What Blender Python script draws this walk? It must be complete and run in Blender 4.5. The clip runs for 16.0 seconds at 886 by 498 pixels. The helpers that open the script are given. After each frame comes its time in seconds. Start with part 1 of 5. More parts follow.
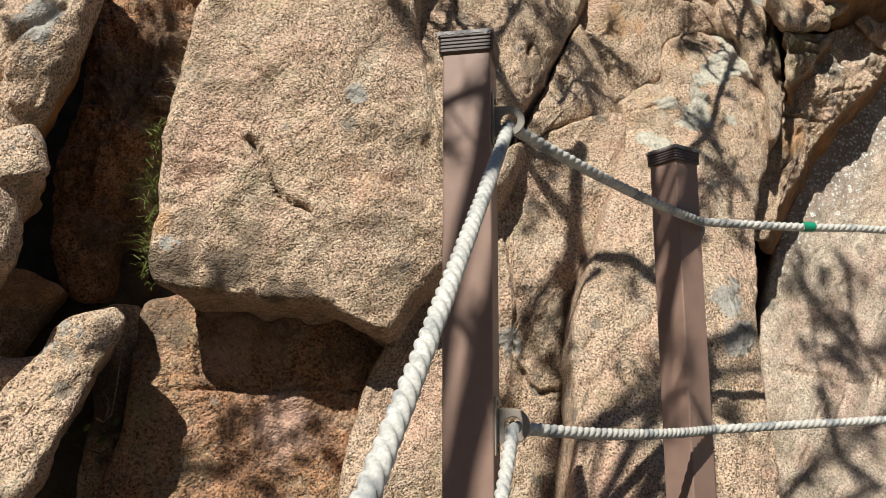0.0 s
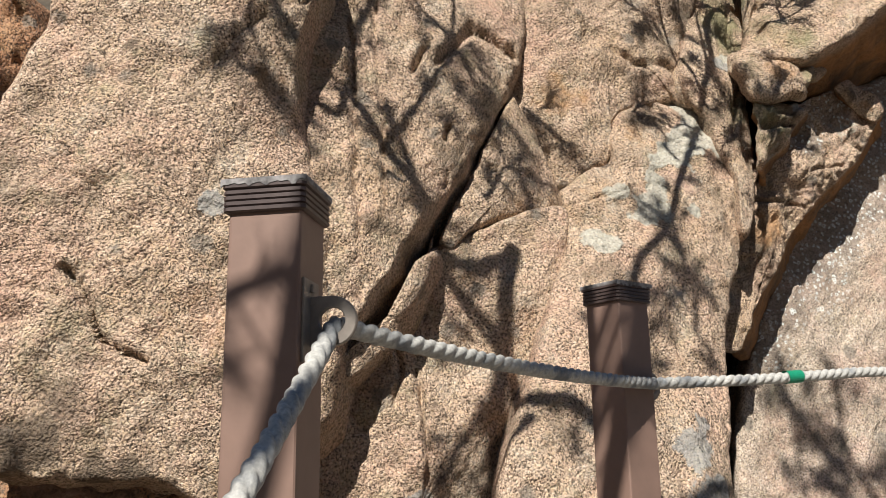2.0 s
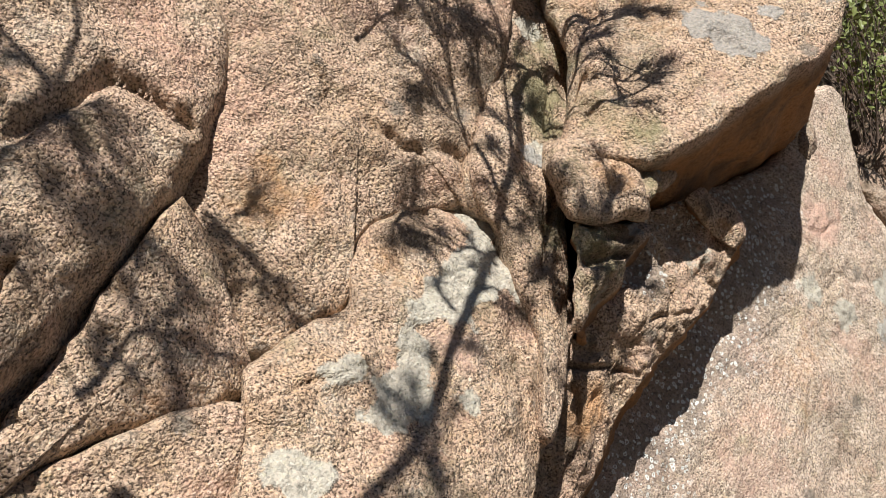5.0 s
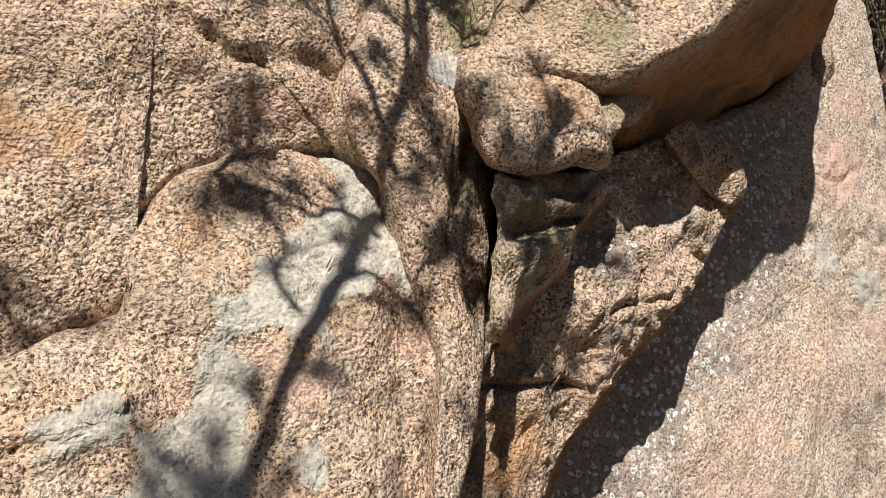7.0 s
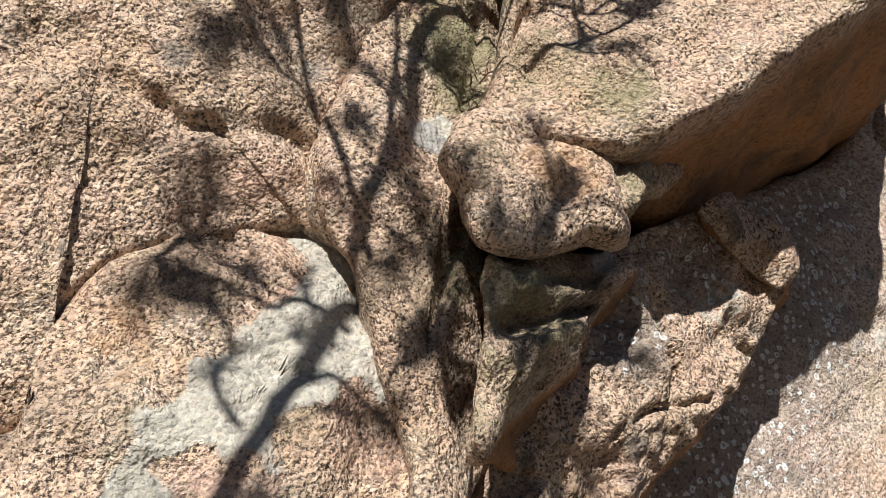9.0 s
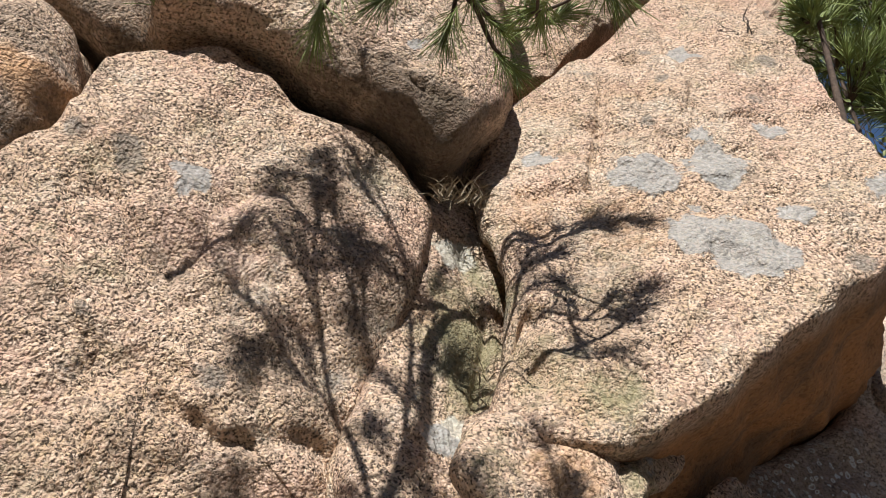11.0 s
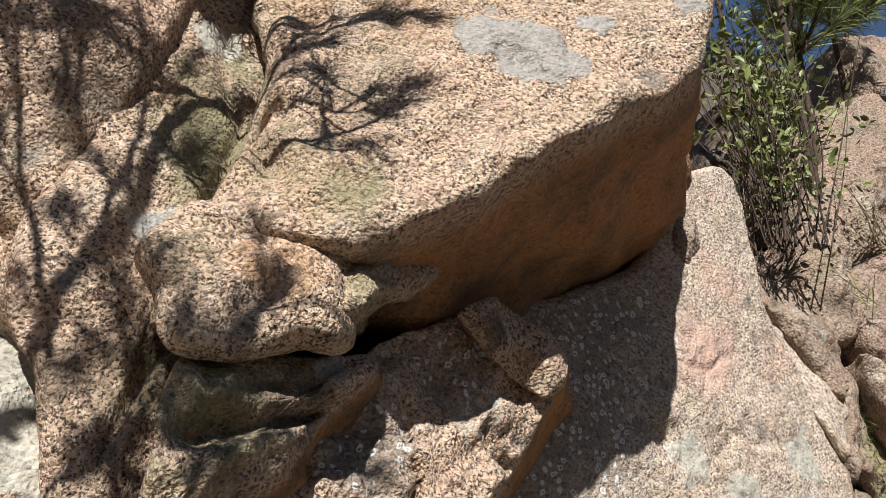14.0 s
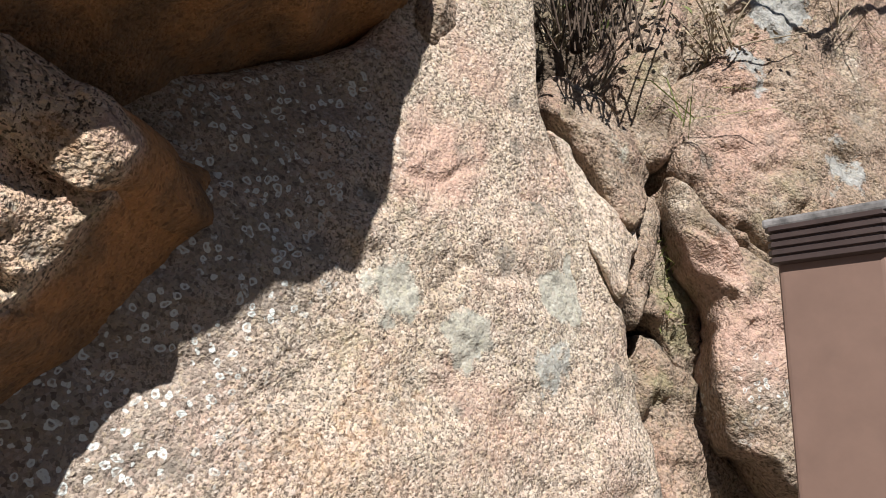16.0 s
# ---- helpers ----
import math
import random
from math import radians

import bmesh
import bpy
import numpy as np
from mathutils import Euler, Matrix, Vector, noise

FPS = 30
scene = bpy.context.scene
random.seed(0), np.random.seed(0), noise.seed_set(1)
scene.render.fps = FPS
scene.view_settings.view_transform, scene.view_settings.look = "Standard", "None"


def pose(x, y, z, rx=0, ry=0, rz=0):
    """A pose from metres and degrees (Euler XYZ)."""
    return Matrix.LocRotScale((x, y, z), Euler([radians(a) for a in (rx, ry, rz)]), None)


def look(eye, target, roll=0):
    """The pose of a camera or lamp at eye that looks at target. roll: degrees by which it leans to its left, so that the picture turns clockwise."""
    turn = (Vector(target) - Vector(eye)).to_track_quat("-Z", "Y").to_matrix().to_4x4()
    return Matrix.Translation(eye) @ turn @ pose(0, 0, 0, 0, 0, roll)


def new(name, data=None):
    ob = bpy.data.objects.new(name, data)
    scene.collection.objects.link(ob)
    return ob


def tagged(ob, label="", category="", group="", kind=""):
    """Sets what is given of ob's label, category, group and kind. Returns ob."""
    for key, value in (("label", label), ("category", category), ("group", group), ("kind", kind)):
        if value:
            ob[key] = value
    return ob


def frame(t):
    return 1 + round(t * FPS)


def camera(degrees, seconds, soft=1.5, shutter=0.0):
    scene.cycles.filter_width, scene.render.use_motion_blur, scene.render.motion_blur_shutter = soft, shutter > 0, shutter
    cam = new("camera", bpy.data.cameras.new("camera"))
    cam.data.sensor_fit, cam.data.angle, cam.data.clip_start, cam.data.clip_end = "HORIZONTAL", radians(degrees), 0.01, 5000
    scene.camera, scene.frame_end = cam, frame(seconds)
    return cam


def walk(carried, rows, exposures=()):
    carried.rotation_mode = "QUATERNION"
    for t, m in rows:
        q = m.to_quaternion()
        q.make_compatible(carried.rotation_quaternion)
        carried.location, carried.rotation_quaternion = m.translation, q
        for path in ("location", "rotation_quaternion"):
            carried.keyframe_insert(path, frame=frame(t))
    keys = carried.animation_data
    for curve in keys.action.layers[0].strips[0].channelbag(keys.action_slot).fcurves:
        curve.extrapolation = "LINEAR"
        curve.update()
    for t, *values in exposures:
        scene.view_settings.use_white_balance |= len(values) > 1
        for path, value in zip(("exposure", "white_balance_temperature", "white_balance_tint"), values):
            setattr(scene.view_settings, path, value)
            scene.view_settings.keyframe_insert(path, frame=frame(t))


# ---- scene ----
cam = camera(57.0, 16.0, 0.8)
METRES, EYE, TILT, LEAN, TURN = 5.0, 1.5, 0.0, 0.0, 0.0
ROWS = [
    (0.0, 0.0, 0.0, 0.0, -0.02, 10.79, -0.09),
    (0.5, 0.0186, 0.0265, 0.0062, -1.19, 11.0, 0.76),
    (1.0, 0.0377, 0.0569, 0.0393, -1.14, 11.69, 0.99),
    (1.5, 0.0477, 0.0863, 0.0567, -1.12, 12.51, 0.79),
    (2.0, 0.0544, 0.1196, 0.0923, -1.51, 13.13, 0.98),
    (2.5, 0.0636, 0.1585, 0.1166, -1.93, 14.1, 0.57),
    (3.0, 0.0823, 0.1907, 0.1326, -1.58, 14.28, -0.05),
    (3.5, 0.0944, 0.2265, 0.166, -7.15, 13.07, 0.75),
    (4.0, 0.1188, 0.261, 0.1793, -11.21, 13.84, -0.5),
    (4.5, 0.1466, 0.3036, 0.2115, -12.11, 14.34, -0.17),
    (7.0, 0.2506, 0.4827, 0.2866, -13.96, 10.08, 0.78),
    (7.5, 0.2686, 0.5124, 0.2896, -14.65, 9.11, 0.45),
    (8.0, 0.2852, 0.5279, 0.2949, -13.97, 8.8, 0.41),
    (8.5, 0.2873, 0.5278, 0.2977, -11.85, 11.55, 0.25),
    (9.0, 0.2859, 0.5209, 0.3031, -9.85, 15.0, -0.09),
    (9.5, 0.2849, 0.5065, 0.3125, -8.86, 22.44, 0.18),
    (10.0, 0.2844, 0.4971, 0.3163, -8.0, 26.2, 0.76),
    (12.5, 0.2898, 0.4805, 0.3168, -7.95, 35.73, 0.6),
    (13.0, 0.3008, 0.4934, 0.3145, -9.22, 32.33, 0.0),
    (13.5, 0.324, 0.5027, 0.3109, -12.76, 27.26, -0.03),
    (14.0, 0.3509, 0.5212, 0.3061, -16.1, 22.35, 0.53),
    (14.5, 0.3848, 0.5531, 0.3101, -18.29, 18.2, 1.27),
    (15.0, 0.41, 0.5697, 0.3086, -20.87, 15.36, 0.87),
    (15.5, 0.4568, 0.5819, 0.3103, -21.01, 13.2, 0.58),
    (16.0, 0.5013, 0.5922, 0.314, -20.47, 11.98, -0.03),
]
walk(cam, [(t, pose(0, 0, EYE, TILT, LEAN, TURN) @ pose(METRES * x, METRES * y, METRES * z, 90 + pitch, roll, yaw)) for t, x, y, z, yaw, pitch, roll in ROWS],
     [(0.0, 0.52, 6600, 5), (3.5, 0.5, 6500, 10), (7.8, 0.5, 6520, 10), (9.0, 0.52, 6280, 10), (16.0, 0.54, 6280, 9)])

# ---- light: high sun from behind the walker, clear sky ----
SUN_TO = Vector((-0.33, -1.0, 1.0)).normalized()
world = bpy.data.worlds.new("world")
scene.world = world
world.use_nodes = True
wn = world.node_tree
sky = wn.nodes.new("ShaderNodeTexSky")
sky.sky_type, sky.sun_disc = "NISHITA", False
sky.air_density, sky.dust_density, sky.ozone_density = 1.0, 0.0, 4.0
sky.sun_elevation, sky.sun_rotation = math.asin(SUN_TO.z), math.atan2(SUN_TO.x, SUN_TO.y)
wn.links.new(sky.outputs[0], wn.nodes["Background"].inputs[0])
wn.nodes["Background"].inputs[1].default_value = 0.05
sun = new("sun", bpy.data.lights.new("sun", "SUN"))
sun.data.energy, sun.data.angle, sun.data.color = 5.0, radians(0.53), (1.0, 0.96, 0.905)
sun.matrix_world = look(SUN_TO * 40, (0, 0, 0))


# ---- numpy noise ----
def lattice(ix, iy, iz, seed):
    n = (ix.astype(np.int64) * 374761393 + iy.astype(np.int64) * 668265263 + iz.astype(np.int64) * 2147483647 + seed * 1274126177) & 0xFFFFFFFF
    n = ((n ^ (n >> 13)) * 1274126177) & 0xFFFFFFFF
    n = ((n ^ (n >> 16)) * 2246822519) & 0xFFFFFFFF
    return ((n ^ (n >> 15)) & 0xFFFFFF) / 8388607.5 - 1.0


def value_noise(p, seed=0):
    i = np.floor(p)
    f = p - i
    f = f * f * f * (f * (f * 6 - 15) + 10)
    x, y, z = i[:, 0], i[:, 1], i[:, 2]
    total = 0
    for dx in (0, 1):
        for dy in (0, 1):
            for dz in (0, 1):
                w = (f[:, 0] if dx else 1 - f[:, 0]) * (f[:, 1] if dy else 1 - f[:, 1]) * (f[:, 2] if dz else 1 - f[:, 2])
                total = total + w * lattice(x + dx, y + dy, z + dz, seed)
    return total


def fbm(p, octaves=4, seed=0):
    total, amp = 0, 1.0
    for n in range(octaves):
        total = total + amp * value_noise(p * 2.03 ** n + 17.3 * n, seed + n)
        amp *= 0.5
    return total


# ---- materials ----
def nodes_of(name):
    mat = bpy.data.materials.new(name)
    mat.use_nodes = True
    return mat, mat.node_tree.nodes, mat.node_tree.links, mat.node_tree.nodes["Principled BSDF"]


def noise_node(nodes, links, vec, scale, detail=3.0, rough=0.55):
    n = nodes.new("ShaderNodeTexNoise")
    n.inputs["Scale"].default_value, n.inputs["Detail"].default_value, n.inputs["Roughness"].default_value = scale, detail, rough
    links.new(vec, n.inputs["Vector"])
    return n.outputs["Fac"]


def ramp(nodes, links, fac, *stops):
    r = nodes.new("ShaderNodeValToRGB")
    els = r.color_ramp.elements
    while len(els) < len(stops):
        els.new(0.5)
    for e, (pos, col) in zip(els, stops):
        e.position, e.color = pos, (*col, 1) if len(col) == 3 else col
    links.new(fac, r.inputs[0])
    return r.outputs[0]


def mix(nodes, links, fac, a, b, blend="MIX"):
    m = nodes.new("ShaderNodeMix")
    m.data_type, m.blend_type = "RGBA", blend
    for sock, v in ((m.inputs[0], fac), (m.inputs[6], a), (m.inputs[7], b)):
        if isinstance(v, (int, float)):
            sock.default_value = v
        elif isinstance(v, tuple):
            sock.default_value = (*v, 1)
        else:
            links.new(v, sock)
    return m.outputs[2]


def maths(nodes, links, op, a, b=0.0):
    m = nodes.new("ShaderNodeMath")
    m.operation = op
    for sock, v in zip(m.inputs, (a, b)):
        if isinstance(v, (int, float)):
            sock.default_value = v
        else:
            links.new(v, sock)
    return m.outputs[0]


def granite(name, tones, grain=125.0, relief=0.011, stain_grey=(0.285, 0.285, 0.275), speck=0.92, side=None):
    """Coarse granite: feldspar grains in three tones, dark specks for mica and pit shade, and stains and painted shade
    from the mesh's stain layers.
    """
    mat, nodes, links, bsdf = nodes_of(name)
    vec = nodes.new("ShaderNodeTexCoord").outputs["Object"]
    broad = noise_node(nodes, links, vec, 2.2, 4)
    mid = noise_node(nodes, links, vec, 9.0, 5, 0.65)
    fine = noise_node(nodes, links, vec, grain, 2.5, 0.6)
    cell = nodes.new("ShaderNodeTexVoronoi")
    cell.inputs["Scale"].default_value = grain * 1.15
    links.new(vec, cell.inputs["Vector"])
    sepc = nodes.new("ShaderNodeSeparateColor")
    links.new(cell.outputs["Color"], sepc.inputs[0])
    tone = ramp(nodes, links, broad, (0.35, tones[0]), (0.5, tones[1]), (0.66, tones[2]))
    tone = mix(nodes, links, ramp(nodes, links, mid, (0.42, (0, 0, 0)), (0.7, (1, 1, 1))), tone, tones[1])
    grains = ramp(nodes, links, sepc.outputs[0], (0.0, (0.30, 0.26, 0.23)), (0.16, (0.72, 0.66, 0.58)), (0.42, (0.98, 0.95, 0.90)), (0.6, (1.12, 0.98, 0.90)), (0.78, (1.12, 1.05, 0.86)), (1.0, (1.38, 1.38, 1.38)))
    col = mix(nodes, links, 0.75, tone, grains, "MULTIPLY")
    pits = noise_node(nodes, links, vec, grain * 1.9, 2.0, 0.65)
    # Specks sit in the bump's low spots: mica, and pit shade as colour.
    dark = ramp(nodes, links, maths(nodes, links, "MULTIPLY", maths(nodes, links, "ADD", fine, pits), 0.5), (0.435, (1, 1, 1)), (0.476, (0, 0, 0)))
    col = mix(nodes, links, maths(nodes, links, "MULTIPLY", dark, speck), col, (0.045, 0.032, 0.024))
    drift = noise_node(nodes, links, vec, 4.7, 5, 0.7)
    col = mix(nodes, links, ramp(nodes, links, drift, (0.52, (0, 0, 0)), (0.72, (0.55, 0.55, 0.55))), col, mix(nodes, links, 0.8, (0.52, 0.34, 0.27), grains, "MULTIPLY"))
    col = mix(nodes, links, ramp(nodes, links, drift, (0.28, (0.6, 0.6, 0.6)), (0.46, (0, 0, 0))), col, mix(nodes, links, 0.8, (0.50, 0.465, 0.40), grains, "MULTIPLY"))
    weather = noise_node(nodes, links, vec, 3.6, 7, 0.72)
    col = mix(nodes, links, ramp(nodes, links, weather, (0.53, (0, 0, 0)), (0.66, (0.62, 0.62, 0.62))), col, mix(nodes, links, 0.7, (0.17, 0.135, 0.10), grains, "MULTIPLY"))
    film = noise_node(nodes, links, vec, 6.3, 6, 0.7)
    col = mix(nodes, links, ramp(nodes, links, film, (0.55, (0, 0, 0)), (0.70, (0.5, 0.5, 0.5))), col, mix(nodes, links, 0.7, (0.33, 0.30, 0.20), grains, "MULTIPLY"))
    spot = nodes.new("ShaderNodeTexVoronoi")
    spot.inputs["Scale"].default_value = 9.0
    links.new(vec, spot.inputs["Vector"])
    pick = nodes.new("ShaderNodeSeparateColor")
    links.new(spot.outputs["Color"], pick.inputs[0])
    blot = ramp(nodes, links, maths(nodes, links, "ADD", spot.outputs["Distance"], maths(nodes, links, "MULTIPLY", maths(nodes, links, "SUBTRACT", mid, 0.5), 0.7)), (0.20, (0.75, 0.75, 0.75)), (0.34, (0, 0, 0)))
    col = mix(nodes, links, maths(nodes, links, "MULTIPLY", blot, maths(nodes, links, "GREATER_THAN", pick.outputs[0], 0.84)), col, mix(nodes, links, 0.6, (0.21, 0.19, 0.165), grains, "MULTIPLY"))
    s1, s2 = nodes.new("ShaderNodeAttribute"), nodes.new("ShaderNodeAttribute")
    s1.attribute_name, s2.attribute_name = "stain_shade_a", "stain_shade_b"
    a, b = nodes.new("ShaderNodeSeparateColor"), nodes.new("ShaderNodeSeparateColor")
    links.new(s1.outputs["Color"], a.inputs[0])
    links.new(s2.outputs["Color"], b.inputs[0])
    edge = noise_node(nodes, links, vec, 26.0, 4, 0.7)
    crust = noise_node(nodes, links, vec, 55.0, 3, 0.7)

    crusts = []

    def stained(col, mask, colour, soft=0.25):
        m = ramp(nodes, links, maths(nodes, links, "ADD", mask, maths(nodes, links, "SUBTRACT", edge, 0.5)), (0.42, (0, 0, 0)), (0.42 + soft, (1, 1, 1)))
        m = maths(nodes, links, "MULTIPLY", m, 0.85)
        crusts.append(m)
        return mix(nodes, links, m, col, mix(nodes, links, 0.45, colour, grains, "MULTIPLY"))
    col = stained(col, a.outputs[1], (0.50, 0.29, 0.15), 0.6)
    # Dark stain: crust and varnish, also shade painted into crevices and hollows.
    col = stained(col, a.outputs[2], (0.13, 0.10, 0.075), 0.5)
    col = stained(col, s1.outputs["Alpha"], (0.235, 0.22, 0.125), 0.5)
    col = stained(col, b.outputs[1], (0.50, 0.34, 0.28), 0.6)
    col = stained(col, b.outputs[2], (0.41, 0.405, 0.355), 0.16)
    col = stained(col, a.outputs[0], stain_grey, 0.12)
    # Darker ground under the rosettes; on the slab it paints in the overhang's shade.
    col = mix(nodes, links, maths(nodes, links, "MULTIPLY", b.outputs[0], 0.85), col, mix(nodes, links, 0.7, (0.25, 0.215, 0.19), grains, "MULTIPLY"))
    rosette = nodes.new("ShaderNodeTexVoronoi")
    rosette.inputs["Scale"].default_value = 46.0
    shake = nodes.new("ShaderNodeTexNoise")
    shake.inputs["Scale"].default_value, shake.inputs["Detail"].default_value = 30.0, 3.0
    links.new(vec, shake.inputs["Vector"])
    warped = nodes.new("ShaderNodeVectorMath")
    warped.operation = "MULTIPLY_ADD"
    links.new(shake.outputs["Color"], warped.inputs[0])
    warped.inputs[1].default_value = (0.03, 0.03, 0.03)
    links.new(vec, warped.inputs[2])
    links.new(warped.outputs[0], rosette.inputs["Vector"])
    rose = nodes.new("ShaderNodeSeparateColor")
    links.new(rosette.outputs["Color"], rose.inputs[0])
    ring = ramp(nodes, links, maths(nodes, links, "ADD", rosette.outputs["Distance"], maths(nodes, links, "MULTIPLY", crust, 0.35)), (0.31, (0.08, 0.08, 0.08)), (0.40, (1, 1, 1)), (0.52, (1, 1, 1)), (0.56, (0, 0, 0)))
    col = mix(nodes, links, maths(nodes, links, "MULTIPLY", ring, maths(nodes, links, "MULTIPLY", maths(nodes, links, "MINIMUM", maths(nodes, links, "MULTIPLY", b.outputs[0], 1.6), 0.9), ramp(nodes, links, maths(nodes, links, "ADD", maths(nodes, links, "MULTIPLY", rose.outputs[0], 0.6), maths(nodes, links, "MULTIPLY", edge, 0.6)), (0.46, (0, 0, 0)), (0.54, (1, 1, 1))))), col, (0.70, 0.72, 0.69))
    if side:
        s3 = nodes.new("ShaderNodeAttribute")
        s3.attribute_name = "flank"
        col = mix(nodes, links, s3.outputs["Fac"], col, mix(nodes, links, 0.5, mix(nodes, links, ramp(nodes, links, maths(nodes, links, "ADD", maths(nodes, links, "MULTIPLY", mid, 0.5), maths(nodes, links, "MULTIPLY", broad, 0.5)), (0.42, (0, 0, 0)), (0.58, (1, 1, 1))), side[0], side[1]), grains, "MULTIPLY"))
    links.new(col, bsdf.inputs["Base Color"])
    bsdf.inputs["Roughness"].default_value = 0.9
    bsdf.inputs["Specular IOR Level"].default_value = 0.25
    bump = nodes.new("ShaderNodeBump")
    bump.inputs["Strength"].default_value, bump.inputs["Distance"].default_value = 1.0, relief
    bead = nodes.new("ShaderNodeTexVoronoi")
    bead.feature = "SMOOTH_F1"
    bead.inputs["Scale"].default_value, bead.inputs["Smoothness"].default_value = grain * 1.15, 0.8
    links.new(vec, bead.inputs["Vector"])
    lump = noise_node(nodes, links, vec, grain * 0.32, 2.0, 0.5)
    height = maths(nodes, links, "ADD", fine, maths(nodes, links, "MULTIPLY", pits, 0.3))
    height = maths(nodes, links, "SUBTRACT", height, maths(nodes, links, "MULTIPLY", bead.outputs["Distance"], 0.45))
    lichen = maths(nodes, links, "MAXIMUM", crusts[4], crusts[5])
    height = maths(nodes, links, "MULTIPLY", height, maths(nodes, links, "SUBTRACT", 1.0, maths(nodes, links, "MULTIPLY", lichen, 0.7)))
    height = maths(nodes, links, "ADD", height, maths(nodes, links, "ADD", maths(nodes, links, "MULTIPLY", mid, 2.4), maths(nodes, links, "MULTIPLY", lump, 0.9)))
    links.new(height, bump.inputs["Height"])
    links.new(bump.outputs[0], bsdf.inputs["Normal"])
    return mat


TAN = ((0.515, 0.378, 0.268), (0.565, 0.437, 0.338), (0.59, 0.405, 0.318))
GRANITE = {
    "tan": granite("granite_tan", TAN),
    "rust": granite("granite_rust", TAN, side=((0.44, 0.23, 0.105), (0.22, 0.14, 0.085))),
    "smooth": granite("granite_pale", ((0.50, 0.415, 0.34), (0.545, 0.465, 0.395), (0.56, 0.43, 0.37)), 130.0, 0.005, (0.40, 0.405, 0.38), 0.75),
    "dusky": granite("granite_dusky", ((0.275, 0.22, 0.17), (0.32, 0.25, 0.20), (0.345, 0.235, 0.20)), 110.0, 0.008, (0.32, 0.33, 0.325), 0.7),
    # Tones darkened to stand in for deep crevice shade.
    "dark": granite("granite_deep_shade", ((0.085, 0.07, 0.055), (0.10, 0.08, 0.065), (0.12, 0.09, 0.07)), 110.0, 0.01),
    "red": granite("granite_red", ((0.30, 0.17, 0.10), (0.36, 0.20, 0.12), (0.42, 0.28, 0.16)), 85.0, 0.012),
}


def plain(name, colour, rough=0.6, vary=0.25, scale=30.0, bump=0.002, stretch=(1, 1, 1), spec=0.4, soil=None):
    mat, nodes, links, bsdf = nodes_of(name)
    mp = nodes.new("ShaderNodeMapping")
    mp.inputs["Scale"].default_value = stretch
    links.new(nodes.new("ShaderNodeTexCoord").outputs["Object"], mp.inputs[0])
    n1 = noise_node(nodes, links, mp.outputs[0], scale, 4, 0.6)
    n2 = noise_node(nodes, links, mp.outputs[0], scale * 0.15, 3)
    lo, hi = tuple(c * (1 - vary) for c in colour), tuple(min(1, c * (1 + vary)) for c in colour)
    col = mix(nodes, links, ramp(nodes, links, n1, (0.3, (0, 0, 0)), (0.7, (1, 1, 1))), lo, hi)
    col = mix(nodes, links, ramp(nodes, links, n2, (0.35, (0, 0, 0)), (0.7, (0.5, 0.5, 0.5))), col, lo)
    # Noise patches in the soil colour; on the rope, dirt and painted shade together.
    if soil:
        n3 = noise_node(nodes, links, mp.outputs[0], 9.0, 5, 0.65)
        col = mix(nodes, links, ramp(nodes, links, n3, (0.50, (0, 0, 0)), (0.62, (0.75, 0.75, 0.75))), col, soil)
    links.new(col, bsdf.inputs["Base Color"])
    bsdf.inputs["Roughness"].default_value, bsdf.inputs["Specular IOR Level"].default_value = rough, spec
    if bump:
        b = nodes.new("ShaderNodeBump")
        b.inputs["Distance"].default_value, b.inputs["Strength"].default_value = bump, 0.8
        links.new(n1, b.inputs["Height"])
        links.new(b.outputs[0], bsdf.inputs["Normal"])
    return mat


POST_BROWN = plain("brown_painted_metal", (0.235, 0.150, 0.118), 0.5, 0.10, 18.0, 0.0006)
CAP_BROWN = plain("dark_brown_plastic", (0.075, 0.052, 0.048), 0.45, 0.2, 40.0, 0.0006)
CAP_DUST = plain("weathered_cap_top", (0.24, 0.225, 0.22), 0.8, 0.65, 55.0, 0.001)
STEEL = plain("grey_brown_metal", (0.25, 0.215, 0.185), 0.4, 0.2, 60.0, 0.0003)
# Its blue-grey patches are dirt mixed with dappled shade put into the colour.
ROPE = plain("white_rope_fibre", (0.47, 0.455, 0.42), 0.85, 0.3, 160.0, 0.0012, soil=(0.13, 0.145, 0.165))
TAPE = plain("green_tape", (0.012, 0.24, 0.13), 0.45, 0.2, 80.0, 0.0005)
BARK = plain("pine_bark", (0.085, 0.058, 0.042), 0.9, 0.45, 60.0, 0.004)
NEEDLE = plain("pine_needles", (0.20, 0.245, 0.07), 0.55, 0.5, 14.0, 0)
LEAF = plain("shrub_leaves", (0.17, 0.20, 0.06), 0.5, 0.35, 20.0, 0)
DRY = plain("dry_twigs", (0.30, 0.24, 0.16), 0.8, 0.4, 25.0, 0)
GREEN_GRASS = plain("green_grass", (0.17, 0.20, 0.05), 0.6, 0.4, 25.0, 0)
SOIL = plain("dark_soil_and_rock", (0.085, 0.068, 0.05), 0.95, 0.5, 12.0, 0.02)
STEP = plain("worn_stone_step", (0.36, 0.33, 0.29), 0.85, 0.25, 30.0, 0.004)


# ---- mesh helpers ----
def mesh_of(name, verts, faces, material, smooth=True):
    me = bpy.data.meshes.new(name)
    me.from_pydata(verts.tolist() if hasattr(verts, "tolist") else verts, [], faces.tolist() if hasattr(faces, "tolist") else faces)
    me.materials.append(material)
    if smooth:
        me.polygons.foreach_set("use_smooth", np.ones(len(me.polygons), bool))
    me.update()
    return me


